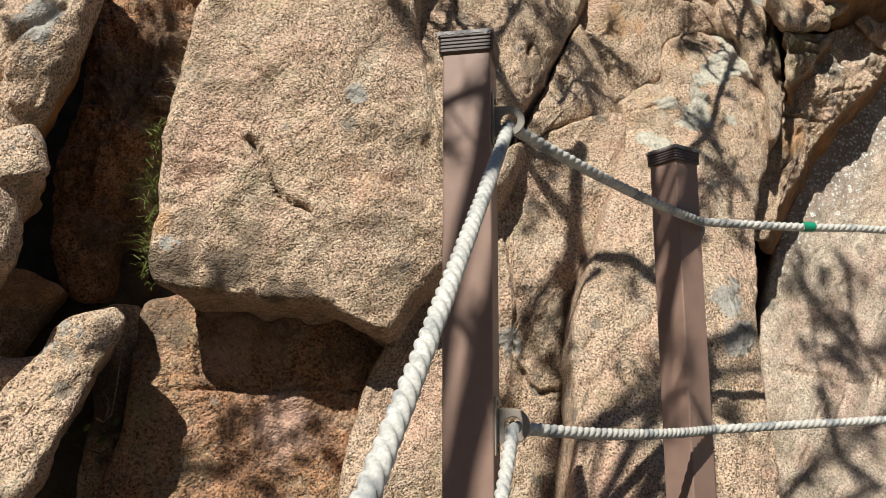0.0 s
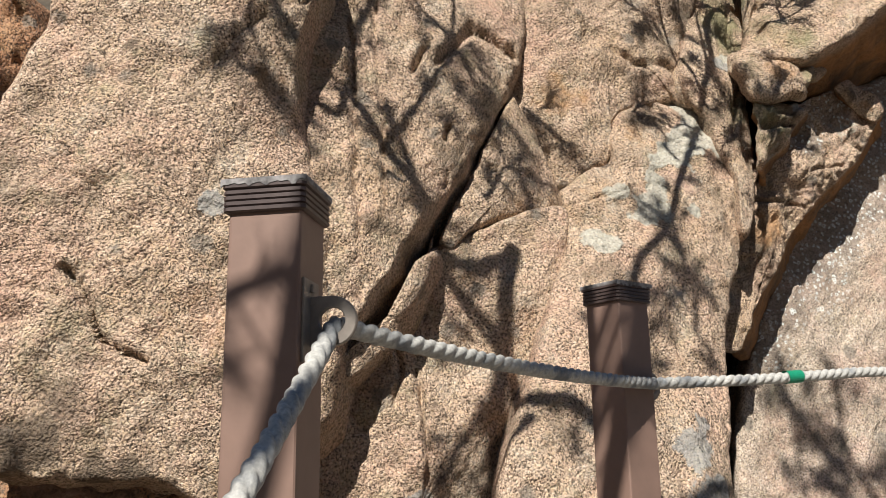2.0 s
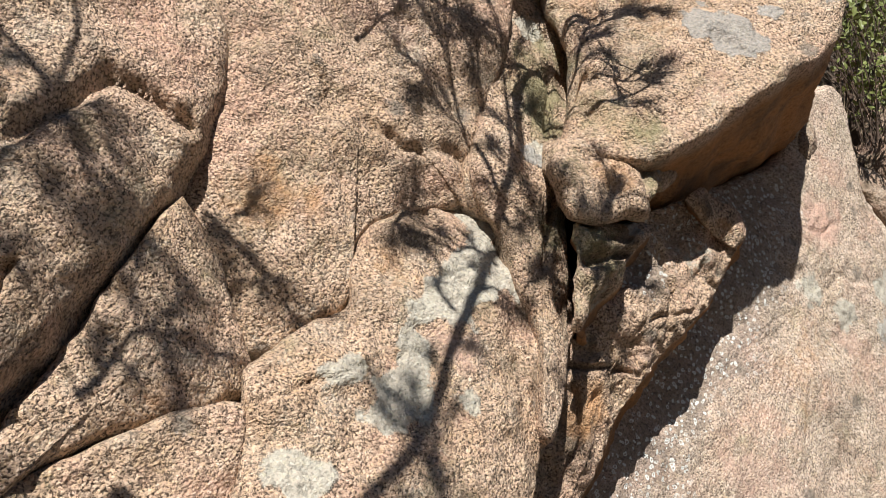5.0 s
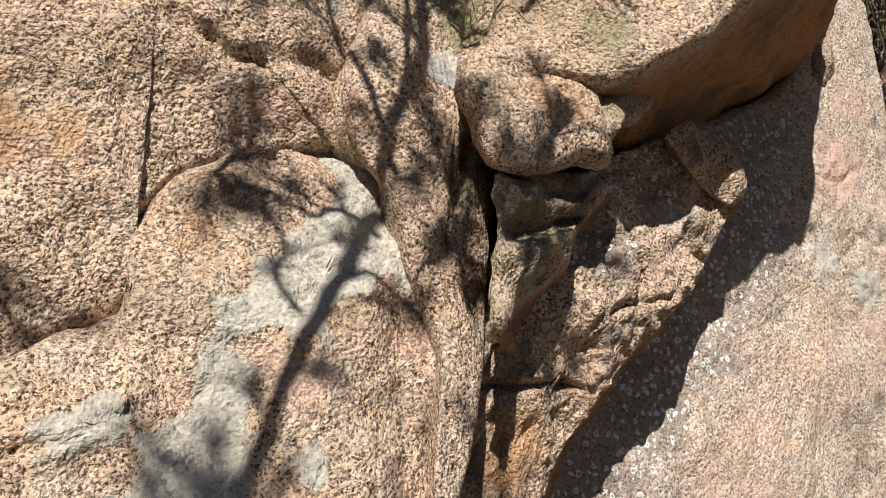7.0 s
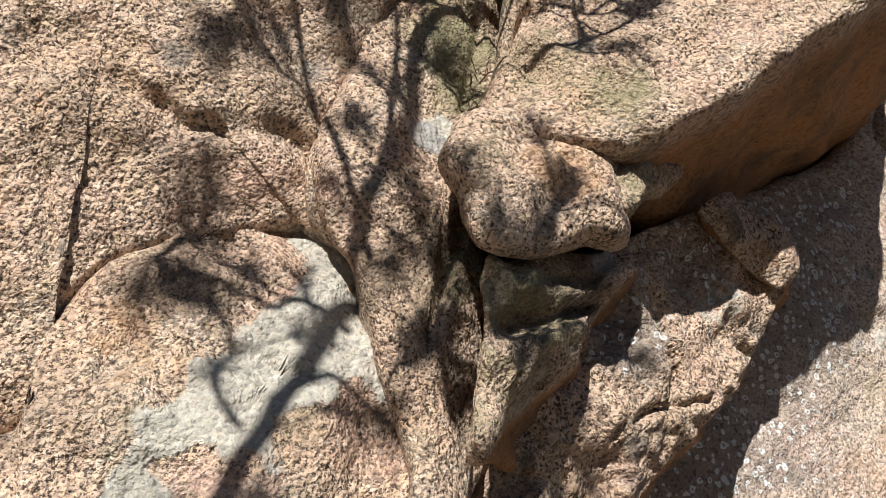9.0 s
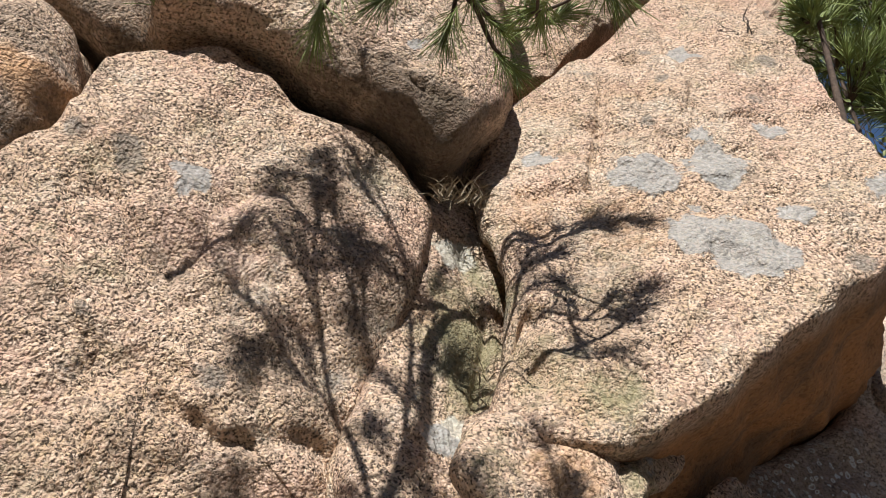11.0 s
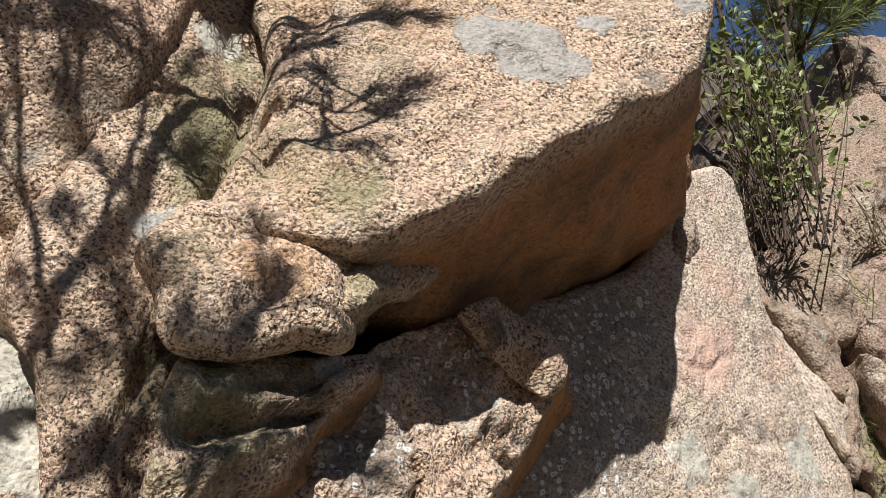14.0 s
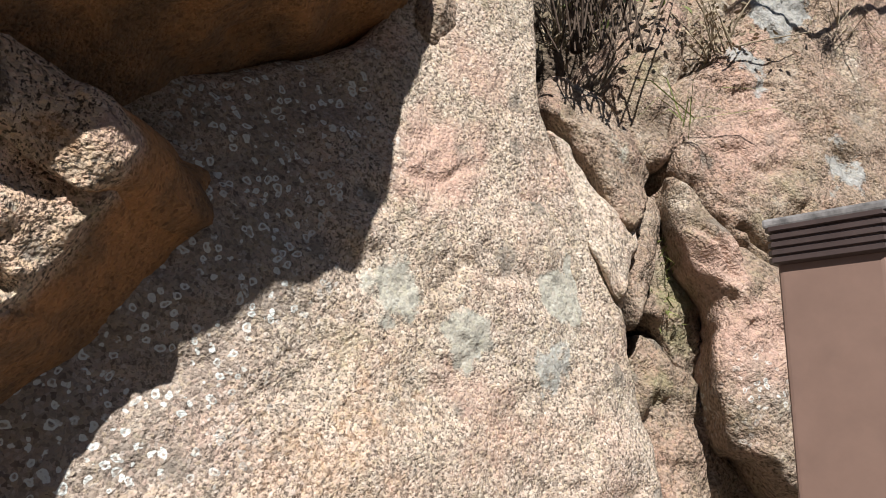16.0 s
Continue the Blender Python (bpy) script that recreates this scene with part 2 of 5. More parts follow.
def part(name, bm, material, parent, label=""):
    me = bpy.data.meshes.new(name)
    bm.to_mesh(me)
    bm.free()
    me.materials.append(material)
    ob = new(name, me)
    ob.parent = parent
    return tagged(ob, label)


def grid_faces(rows, cols, wrap):
    r, c = np.meshgrid(np.arange(rows - 1), np.arange(cols if wrap else cols - 1), indexing="ij")
    r, c = r.ravel(), c.ravel()
    n = (c + 1) % cols
    return np.stack([r * cols + c, r * cols + n, (r + 1) * cols + n, (r + 1) * cols + c], 1)


def smooth_line(points, step, closed=False, bend=0.85):
    """A Catmull-Rom line through points, at even steps."""
    p = np.array(points, float)
    out = []
    n = len(p)
    for i in range(n if closed else n - 1):
        a, b, c, d = (p[(i - 1) % n], p[i], p[(i + 1) % n], p[(i + 2) % n]) if closed else (p[max(i - 1, 0)], p[i], p[i + 1], p[min(i + 2, n - 1)])
        for s in np.linspace(0, 1, 12, endpoint=False):
            curve = 0.5 * (2 * b + (c - a) * s + (2 * a - 5 * b + 4 * c - d) * s ** 2 + (-a + 3 * b - 3 * c + d) * s ** 3)
            out.append(bend * curve + (1 - bend) * (b + (c - b) * s))
    out.append(p[0] if closed else p[-1])
    out = np.array(out)
    along = np.r_[0, np.cumsum(np.linalg.norm(np.diff(out, axis=0), axis=1))]
    count = max(int(along[-1] / step), 4)
    want = np.linspace(0, along[-1], count + 1)[:count] if closed else np.linspace(0, along[-1], count)
    return np.stack([np.interp(want, along, out[:, k]) for k in range(out.shape[1])], 1)


def line_distance(q, line):
    best = np.full(len(q), 9.0)
    for a, b in zip(line[:-1], line[1:]):
        a, b = np.array(a), np.array(b)
        t = np.clip(((q - a) @ (b - a)) / max((b - a) @ (b - a), 1e-9), 0, 1)
        best = np.minimum(best, np.linalg.norm(q - a - t[:, None] * (b - a), axis=1))
    return best


ROCKS = [0]


def rock(label, centre, slope, outline, cracks=(), stains=(), bulge=0.05, edge=0.05, back=(0, 1, 0), depth=0.5, rough=0.013, mat="tan", seg=0.016, bend=0.85, swell=1.0):
    """One rock: a bulging front face inside its outline (x, z), rounded rim, flanks that run back into the cliff;
    joints cut in, stains and painted shade as layers.
    """
    ROCKS[0] += 1
    seed = ROCKS[0] * 31
    c = np.array([centre[0], centre[2]])
    rim = smooth_line(outline, seg, True, bend)
    way = rim - c
    wob = fbm(np.c_[rim * 7, np.full(len(rim), seed)], 4, seed) * 0.012
    far = np.linalg.norm(way, axis=1)
    rim = rim + way / far[:, None] * wob[:, None]
    n = len(rim)
    far = np.linalg.norm(rim - c, axis=1)
    rings = max(int(np.mean(far) / seg), 10)
    r = np.linspace(0.0, 1, rings) ** 0.85
    r = np.r_[r[r < 0.93], np.linspace(0.93, 1, 8)]
    flank = max(int(depth / (seg * 1.8)), 6)
    xz = c + r[1:, None, None] * (rim - c)
    xz = np.concatenate([xz.reshape(-1, 2)])
    rr = np.repeat(r[1:], n)
    inside = np.tile(far, len(r) - 1) * (1 - rr)
    u = np.clip(inside / edge, 0, 1)
    drop = edge * (1 - np.sqrt(np.clip(1 - (1 - u) ** 2, 0, 1)))
    xz_all = np.r_[c[None], xz]
    drop, rr = np.r_[0, drop], np.r_[0, rr]
    y = centre[1] + slope[0] * (xz_all[:, 0] - c[0]) + slope[1] * (xz_all[:, 1] - c[1]) - bulge * (1 - rr ** 2) + bulge * 0.3
    p = np.c_[xz_all[:, 0], y, xz_all[:, 1]]
    p[:, 1] += drop
    relief = 0.030 * swell * fbm(p * 2.6 + seed, 3, seed) + rough * fbm(p * 11, 3, seed + 5) + 0.35 * rough * fbm(p * 42, 2, seed + 9)
    fold = np.abs(fbm(p * 4.3 + seed * 2, 3, seed + 21))
    relief = relief - 0.022 * swell * np.clip(0.22 - fold, 0, 1) / 0.22 * np.clip(fbm(p * 1.7, 2, seed + 33) + 0.35, 0, 1)
    p[:, 1] -= relief
    q = p[:, [0, 2]] + 0.012 * np.stack([fbm(p * 9, 3, 3), fbm(p * 9, 3, 4)], 1)
    for width, cut, line in cracks:
        d = line_distance(q, line)
        cut = cut * np.r_[1, np.clip(inside / 0.05, 0, 1)]
        p[:, 1] += cut * np.exp(-(d / width) ** 2 * 2.2) - 0.25 * cut * np.exp(-(d / (width * 3)) ** 2)
    back_v = np.array(back, float)
    back_v /= np.linalg.norm(back_v)
    last = p[-n:]
    steps = np.linspace(0, 1, flank + 1)[1:] ** 1.15
    sides = []
    for s in steps:
        ring = last + back_v * depth * s
        out = (rim - c) / far[:, None]
        lump = fbm(ring * 5 + seed, 4, seed + 2) * 0.035 * min(1, s * 4)
        ring = ring + np.c_[out[:, 0] * lump, np.zeros(n), out[:, 1] * lump]
        sides.append(ring)
    verts = np.concatenate([p] + sides)
    faces = grid_faces(len(r) - 1 + flank, n, True) + 1
    fan = np.stack([np.zeros(n, int), 1 + (np.arange(n) + 1) % n, 1 + np.arange(n)], 1)
    origin = np.array([c[0], centre[1], outline_low(outline)])
    me = mesh_of("rock", verts - origin, faces[:, ::-1].tolist() + fan[:, ::-1].tolist(), GRANITE[mat])
    layers = np.zeros((len(verts), 8))
    qq = verts[:, [0, 2]] + 0.03 * np.stack([fbm(verts * 6, 3, 11), fbm(verts * 6, 3, 12)], 1)
    slot = {0: 0, 1: 1, 2: 2, 3: 3, 4: 4, 5: 5, 6: 6, 7: 5}
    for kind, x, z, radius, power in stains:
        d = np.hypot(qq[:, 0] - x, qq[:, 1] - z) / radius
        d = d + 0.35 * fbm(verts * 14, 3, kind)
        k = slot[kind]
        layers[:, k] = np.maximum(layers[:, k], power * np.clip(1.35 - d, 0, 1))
    for name, cols in (("stain_shade_a", layers[:, :4]), ("stain_shade_b", layers[:, 4:])):
        me.attributes.new(name, "FLOAT_COLOR", "POINT").data.foreach_set("color", cols.astype(np.float32).ravel())
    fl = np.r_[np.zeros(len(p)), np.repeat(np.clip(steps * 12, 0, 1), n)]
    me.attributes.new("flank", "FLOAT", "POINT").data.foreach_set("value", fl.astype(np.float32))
    ob = new("rock", me)
    ob.location = origin
    return tagged(ob, label, "rock")


def outline_low(outline):
    return min(z for _, z in outline)


# ---- the hillside: one sheet of ground, from the path up behind the cliff to the horizon ----
def cliff_line(x):
    return 3.15 + 0.40 * (np.clip(x, -4, 6) + 1) * (x > -1)


def build_ground():
    near_x, near_y = np.linspace(-8, 12, 110), np.linspace(-6, 14, 130)
    xs = np.r_[-600, -200, -60, -20, near_x, 24, 60, 200, 600]
    ys = np.r_[-600, -200, -90, -60, -40, -30, -20, -13, -9, near_y, 24, 60, 200, 600]
    gx, gy = np.meshgrid(xs, ys, indexing="ij")
    d = gy - cliff_line(gx)
    foot = np.clip((gy + 0.4) * 0.42, -0.6, 0.75)
    east = np.clip(gx - 2.6, 0, 1)
    top = 4.1 + 0.7 * east + (0.62 + 0.4 * east) * np.clip(d - 0.5, 0, 7) + 0.05 * np.clip(d, 0, 60)
    t = np.clip((d - 0.28) / 0.24, 0, 1)
    z = foot * (1 - t) + top * t - 0.12
    z = z + np.clip((-7 - gy) * 0.78, 0, 60)  # unseen slope added behind the walker, to cut the sky's fill light
    p = np.stack([gx, gy, z], -1).reshape(-1, 3)
    p[:, 2] += 0.07 * fbm(p * 1.3, 4, 7) * (np.abs(p[:, 0]) < 15)
    me = mesh_of("ground", p, grid_faces(len(xs), len(ys), False), SOIL)
    tagged(new("ground", me), "dark soil and bare rock of the hillside", "ground", kind="structure")


build_ground()


def box_bm(x0, x1, y0, y1, z0, z1, bevel=0.0, segs=2):
    bm = bmesh.new()
    bmesh.ops.create_cube(bm, size=1)
    bmesh.ops.transform(bm, matrix=Matrix.Translation(((x0 + x1) / 2, (y0 + y1) / 2, (z0 + z1) / 2)) @ Matrix.Diagonal((x1 - x0, y1 - y0, z1 - z0, 1)), verts=bm.verts)
    if bevel:
        bmesh.ops.bevel(bm, geom=bm.edges[:], offset=bevel, segments=segs, affect="EDGES", profile=0.6)
    return bm


def stairs():
    """Stone steps up to the landing at the foot of the cliff, under the walked line."""
    lead = [(0.0, 0.0), (0.3, 0.62), (0.62, 1.22), (0.95, 1.85), (1.3, 2.45)]
    flight = tagged(new("stone_stairs"), "worn stone steps climbing to the foot of the cliff", "stairs", kind="structure")
    for n in range(9):
        k = n / 8
        bm = box_bm(-0.22, 0.85, -0.16, 0.2, -0.24, 0.0, 0.015)
        ob = part("step", bm, STEP, flight)
        x, y = np.interp(k * 4, range(5), [p[0] for p in lead]), np.interp(k * 4, range(5), [p[1] for p in lead])
        ob.matrix_basis = pose(x, y, min(0.1 + 1.32 * k, 1.2), 0, 0, -27)
    for n, (x, z) in enumerate(((1.82, 1.15), (2.2, 1.32), (2.56, 1.48))):
        ob = part("step", box_bm(-0.62 if n == 0 else -0.28, 0.3, -0.8, 0.3 if n == 0 else 0.22, -0.3, 0.0, 0.015), STEP, flight)
        ob.matrix_basis = pose(x, 2.45 + 0.36 * (x - 1.4), z, 0, 0, 20)


stairs()

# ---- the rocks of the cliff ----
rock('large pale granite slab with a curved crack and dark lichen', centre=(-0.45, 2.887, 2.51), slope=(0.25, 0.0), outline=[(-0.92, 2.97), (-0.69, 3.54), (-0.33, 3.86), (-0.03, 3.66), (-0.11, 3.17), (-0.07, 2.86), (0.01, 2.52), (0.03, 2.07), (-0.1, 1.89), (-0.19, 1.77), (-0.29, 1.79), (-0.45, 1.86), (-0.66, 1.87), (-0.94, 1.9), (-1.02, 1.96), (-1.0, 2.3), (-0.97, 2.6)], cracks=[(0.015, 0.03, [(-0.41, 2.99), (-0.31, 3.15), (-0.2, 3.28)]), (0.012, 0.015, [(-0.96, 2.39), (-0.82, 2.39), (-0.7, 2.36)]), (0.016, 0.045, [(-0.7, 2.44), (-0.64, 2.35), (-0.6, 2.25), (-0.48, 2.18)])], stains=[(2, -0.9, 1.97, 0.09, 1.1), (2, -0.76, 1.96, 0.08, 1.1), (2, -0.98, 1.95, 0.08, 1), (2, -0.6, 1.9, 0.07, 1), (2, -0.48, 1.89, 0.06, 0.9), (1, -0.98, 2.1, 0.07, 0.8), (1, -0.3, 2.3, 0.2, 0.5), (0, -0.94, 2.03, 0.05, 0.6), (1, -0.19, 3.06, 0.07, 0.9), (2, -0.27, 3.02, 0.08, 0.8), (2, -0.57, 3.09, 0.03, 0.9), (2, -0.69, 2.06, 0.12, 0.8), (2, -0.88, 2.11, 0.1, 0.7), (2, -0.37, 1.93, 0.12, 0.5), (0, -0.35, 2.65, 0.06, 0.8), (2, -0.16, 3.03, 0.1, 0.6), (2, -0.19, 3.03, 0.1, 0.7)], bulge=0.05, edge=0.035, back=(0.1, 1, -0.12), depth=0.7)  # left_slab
rock('buff granite block with a slanting lower edge', centre=(0.22, 3.305, 3.13), slope=(0.52, 0.29), outline=[(-0.17, 3.02), (-0.13, 2.75), (-0.06, 2.49), (0.0, 2.27), (0.07, 2.29), (0.13, 2.38), (0.19, 2.47), (0.23, 2.58), (0.39, 2.83), (0.6, 3.23), (0.72, 3.52), (0.73, 3.88), (0.53, 4.24), (0.08, 4.17), (-0.18, 3.78), (-0.2, 3.32)], cracks=[(0.012, 0.03, [(0.03, 3.45), (0.06, 3.01), (0.08, 2.7), (0.09, 2.51)]), (0.012, 0.025, [(0.11, 3.54), (0.15, 3.03), (0.17, 2.71)]), (0.02, 0.05, [(0.19, 3.25), (0.25, 3.26), (0.31, 3.4)]), (0.015, 0.06, [(0.38, 3.06), (0.37, 3.0)]), (0.03, 0.05, [(0.72, 3.47), (0.49, 3.55), (0.36, 3.33)])], stains=[(2, 0.25, 2.57, 0.1, 0.8), (2, 0.4, 2.94, 0.12, 0.7), (2, 0.46, 3.41, 0.12, 0.6), (2, 0.16, 2.62, 0.08, 0.8)], bulge=0.05, edge=0.05, back=(0.2, 1, 0.1), depth=0.6)  # middle_block
rock('triangular granite block with a rust-edged lower joint', centre=(0.6, 3.528, 2.87), slope=(0.72, 0.16), outline=[(0.34, 2.63), (0.41, 2.8), (0.52, 3.05), (0.66, 3.31), (0.76, 3.13), (0.84, 2.93), (0.85, 2.85), (0.72, 2.79), (0.63, 2.76), (0.46, 2.69), (0.38, 2.6)], cracks=[(0.015, 0.02, [(0.63, 2.89), (0.64, 2.78)]), (0.012, 0.02, [(0.47, 2.7), (0.43, 2.76), (0.4, 2.79)])], stains=[(1, 0.66, 2.84, 0.08, 0.6)], bend=0.3, bulge=0.035, edge=0.035, back=(0.1, 1, 0.1), depth=0.5)  # wedge_block
rock('buff granite face below the rope rail', centre=(0.27, 3.306, 1.76), slope=(0.29, 0.04), outline=[(0.31, 2.62), (0.47, 2.7), (0.63, 2.77), (0.83, 2.82), (0.84, 2.66), (0.82, 2.46), (0.61, 2.02), (0.57, 1.77), (0.55, 1.39), (0.52, 0.86), (-0.18, 0.89), (-0.38, 1.12), (-0.32, 1.53), (-0.2, 1.77), (0.01, 2.06), (0.02, 2.14), (0.18, 2.36), (0.32, 2.65)], cracks=[(0.014, 0.03, [(0.27, 2.18), (0.29, 1.9), (0.28, 1.67)]), (0.014, 0.03, [(0.18, 2.3), (0.22, 2.19), (0.18, 2.06)]), (0.015, 0.03, [(0.26, 1.67), (0.4, 1.54), (0.5, 1.56)])], stains=[(2, 0.41, 1.86, 0.15, 0.7), (0, 0.25, 1.75, 0.08, 0.6)], bulge=0.05, edge=0.04, back=(0, 1, 0), depth=0.5)  # lower_block
rock('huge rounded granite dome, coarse pink and cream grain', centre=(1.1, 3.866, 3.74), slope=(0.26, 0.08), outline=[(0.65, 3.33), (0.76, 3.12), (0.83, 2.92), (1.0, 3.03), (1.08, 3.09), (1.08, 3.22), (1.16, 3.32), (1.27, 3.38), (1.43, 3.41), (1.43, 3.4), (1.5, 3.37), (1.54, 3.51), (1.5, 3.72), (1.59, 3.95), (1.64, 4.17), (1.63, 4.26), (1.49, 4.41), (1.31, 4.43), (1.22, 4.52), (1.09, 4.55), (0.98, 4.54), (0.87, 4.46), (0.82, 4.23), (0.73, 4.08), (0.68, 3.85), (0.74, 3.59), (0.69, 3.98), (0.72, 3.69)], cracks=[(0.01, 0.02, [(0.88, 4.05), (0.98, 3.71), (1.05, 3.42), (1.06, 3.28)]), (0.03, 0.03, [(1.12, 3.61), (1.24, 3.55), (1.41, 3.57), (1.48, 3.51)])], stains=[(1, 0.86, 3.35, 0.15, 0.8), (0, 1.1, 4.12, 0.05, 0.8), (2, 1.44, 4.12, 0.12, 0.4), (2, 1.53, 3.93, 0.1, 0.7), (2, 1.46, 3.88, 0.1, 0.8), (2, 0.85, 3.07, 0.1, 0.5), (2, 1.47, 3.97, 0.14, 0.7), (2, 1.28, 3.71, 0.12, 0.7), (2, 1.26, 3.45, 0.1, 0.7), (3, 1.56, 3.82, 0.1, 0.5), (2, 1.36, 4.14, 0.12, 0.7), (5, 1.18, 4.0, 0.2, 0.7)], bulge=0.07, edge=0.035, back=(0.1, 1, 0.1), depth=0.5)  # dome
rock('granite face with pale blue-grey lichen under pine shade', centre=(1.15, 3.548, 2.53), slope=(0.33, 0.37), outline=[(0.83, 2.91), (0.98, 3.02), (1.07, 3.07), (1.08, 3.22), (1.16, 3.35), (1.28, 3.44), (1.45, 3.48), (1.67, 3.75), (1.8, 3.63), (1.8, 3.25), (1.77, 3.08), (1.68, 2.94), (1.54, 2.61), (1.46, 2.43), (1.31, 1.85), (1.27, 1.52), (1.19, 0.93), (0.77, 0.92), (0.43, 0.97), (0.47, 1.41), (0.49, 1.73), (0.55, 1.96), (0.8, 2.62), (0.82, 2.79)], cracks=[(0.01, 0.018, [(0.83, 2.81), (1.04, 2.89), (1.2, 2.95)]), (0.02, 0.03, [(1.01, 1.49), (1.16, 1.41)]), (0.012, 0.02, [(1.57, 3.22), (1.62, 3.09), (1.61, 2.99)])], stains=[(6, 1.47, 3.37, 0.07, 1.2), (6, 1.48, 3.26, 0.08, 1.2), (6, 1.54, 3.18, 0.06, 1.1), (6, 1.42, 3.15, 0.09, 1.2), (6, 1.36, 3.08, 0.09, 1.2), (6, 1.28, 3.04, 0.05, 1), (6, 1.24, 2.93, 0.07, 1), (6, 1.2, 2.83, 0.09, 1.2), (6, 1.08, 2.88, 0.06, 1.1), (6, 0.96, 2.66, 0.07, 1.1), (6, 1.34, 2.81, 0.05, 0.9), (5, 1.36, 2.95, 0.1, 0.8), (1, 1.2, 3.2, 0.12, 0.6), (2, 1.25, 3.3, 0.1, 0.8), (2, 1.6, 3.1, 0.08, 0.8), (2, 1.57, 2.9, 0.08, 0.7), (0, 1.17, 1.9, 0.09, 0.8), (0, 1.19, 1.76, 0.1, 0.8), (3, 1.68, 3.19, 0.1, 0.5)], bulge=0.06, edge=0.04, back=(0, 1, 0), depth=0.5)  # lower_face
rock('mossy granite rib in a green-streaked groove', centre=(1.66, 3.945, 3.48), slope=(0.42, 0.25), outline=[(1.44, 3.5), (1.5, 3.78), (1.58, 4.17), (1.68, 4.36), (1.86, 4.33), (1.92, 4.1), (1.9, 3.84), (1.8, 3.56), (1.77, 3.41), (1.73, 3.21), (1.7, 3.03), (1.66, 2.88), (1.6, 2.74), (1.56, 2.76), (1.58, 2.92), (1.59, 3.01), (1.55, 3.16), (1.51, 3.31)], cracks=[(0.02, 0.03, [(1.72, 4.15), (1.76, 3.9), (1.71, 3.67)]), (0.02, 0.03, [(1.74, 3.53), (1.68, 3.4), (1.63, 3.21)])], stains=[(3, 1.74, 3.85, 0.16, 1), (3, 1.78, 4.05, 0.12, 0.9), (6, 1.7, 4.12, 0.08, 0.9), (6, 1.68, 3.62, 0.07, 1), (3, 1.72, 3.75, 0.12, 0.9), (3, 1.75, 3.6, 0.1, 0.8), (3, 1.71, 4.0, 0.1, 0.7), (3, 1.66, 3.26, 0.12, 0.5), (0, 1.65, 3.6, 0.06, 0.9), (2, 1.64, 3.14, 0.1, 0.6), (2, 1.53, 3.3, 0.07, 0.8), (2, 1.67, 3.37, 0.1, 0.7), (3, 1.71, 3.32, 0.1, 0.7), (2, 1.68, 3.11, 0.08, 0.7)], bulge=0.03, edge=0.05, back=(0, 1, 0), depth=0.4)  # groove_column
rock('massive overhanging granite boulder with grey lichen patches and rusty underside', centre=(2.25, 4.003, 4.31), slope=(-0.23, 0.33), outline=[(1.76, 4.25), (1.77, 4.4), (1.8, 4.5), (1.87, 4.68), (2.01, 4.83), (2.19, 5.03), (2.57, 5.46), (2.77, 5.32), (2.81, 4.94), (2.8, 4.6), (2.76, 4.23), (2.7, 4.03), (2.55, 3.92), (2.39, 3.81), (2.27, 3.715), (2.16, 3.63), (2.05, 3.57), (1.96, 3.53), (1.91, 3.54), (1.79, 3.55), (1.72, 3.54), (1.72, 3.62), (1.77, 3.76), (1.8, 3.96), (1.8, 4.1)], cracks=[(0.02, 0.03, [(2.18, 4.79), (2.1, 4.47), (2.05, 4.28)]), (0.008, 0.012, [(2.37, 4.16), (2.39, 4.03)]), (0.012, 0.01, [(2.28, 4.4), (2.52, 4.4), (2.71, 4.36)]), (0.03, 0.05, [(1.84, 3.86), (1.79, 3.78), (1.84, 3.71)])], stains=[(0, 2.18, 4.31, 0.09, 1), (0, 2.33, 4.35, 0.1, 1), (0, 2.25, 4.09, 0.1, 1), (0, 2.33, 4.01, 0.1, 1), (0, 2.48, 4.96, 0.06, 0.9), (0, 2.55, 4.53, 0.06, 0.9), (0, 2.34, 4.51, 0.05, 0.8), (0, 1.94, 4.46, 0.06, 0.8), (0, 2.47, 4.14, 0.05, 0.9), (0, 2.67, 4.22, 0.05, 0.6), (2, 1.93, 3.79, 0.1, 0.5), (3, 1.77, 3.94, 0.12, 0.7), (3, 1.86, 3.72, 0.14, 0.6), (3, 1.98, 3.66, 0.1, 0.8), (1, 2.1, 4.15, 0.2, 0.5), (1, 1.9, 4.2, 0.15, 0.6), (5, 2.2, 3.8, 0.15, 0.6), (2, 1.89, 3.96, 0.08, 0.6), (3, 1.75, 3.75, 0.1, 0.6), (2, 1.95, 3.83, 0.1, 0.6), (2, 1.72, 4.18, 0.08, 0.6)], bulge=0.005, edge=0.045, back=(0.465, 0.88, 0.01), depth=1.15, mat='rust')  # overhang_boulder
rock('rounded orange-tan granite lobe under the overhang', centre=(1.87, 3.83, 3.48), slope=(0.3, 0.34), outline=[(1.63, 3.5), (1.68, 3.6), (1.77, 3.65), (1.87, 3.65), (1.95, 3.6), (1.975, 3.5), (1.985, 3.41), (1.96, 3.37), (1.88, 3.36), (1.76, 3.33), (1.69, 3.34), (1.67, 3.42)], cracks=[(0.012, 0.015, [(1.73, 3.56), (1.81, 3.54), (1.92, 3.46)])], stains=[(2, 1.75, 3.46, 0.12, 0.6), (3, 2.04, 3.52, 0.08, 0.6), (1, 1.84, 3.52, 0.1, 0.7), (3, 2.01, 3.5, 0.08, 0.7), (3, 1.72, 3.52, 0.1, 0.5), (2, 1.79, 3.39, 0.1, 0.6)], bulge=0.035, edge=0.045, back=(0.25, 0.9, 0.4), depth=0.3)  # lobe
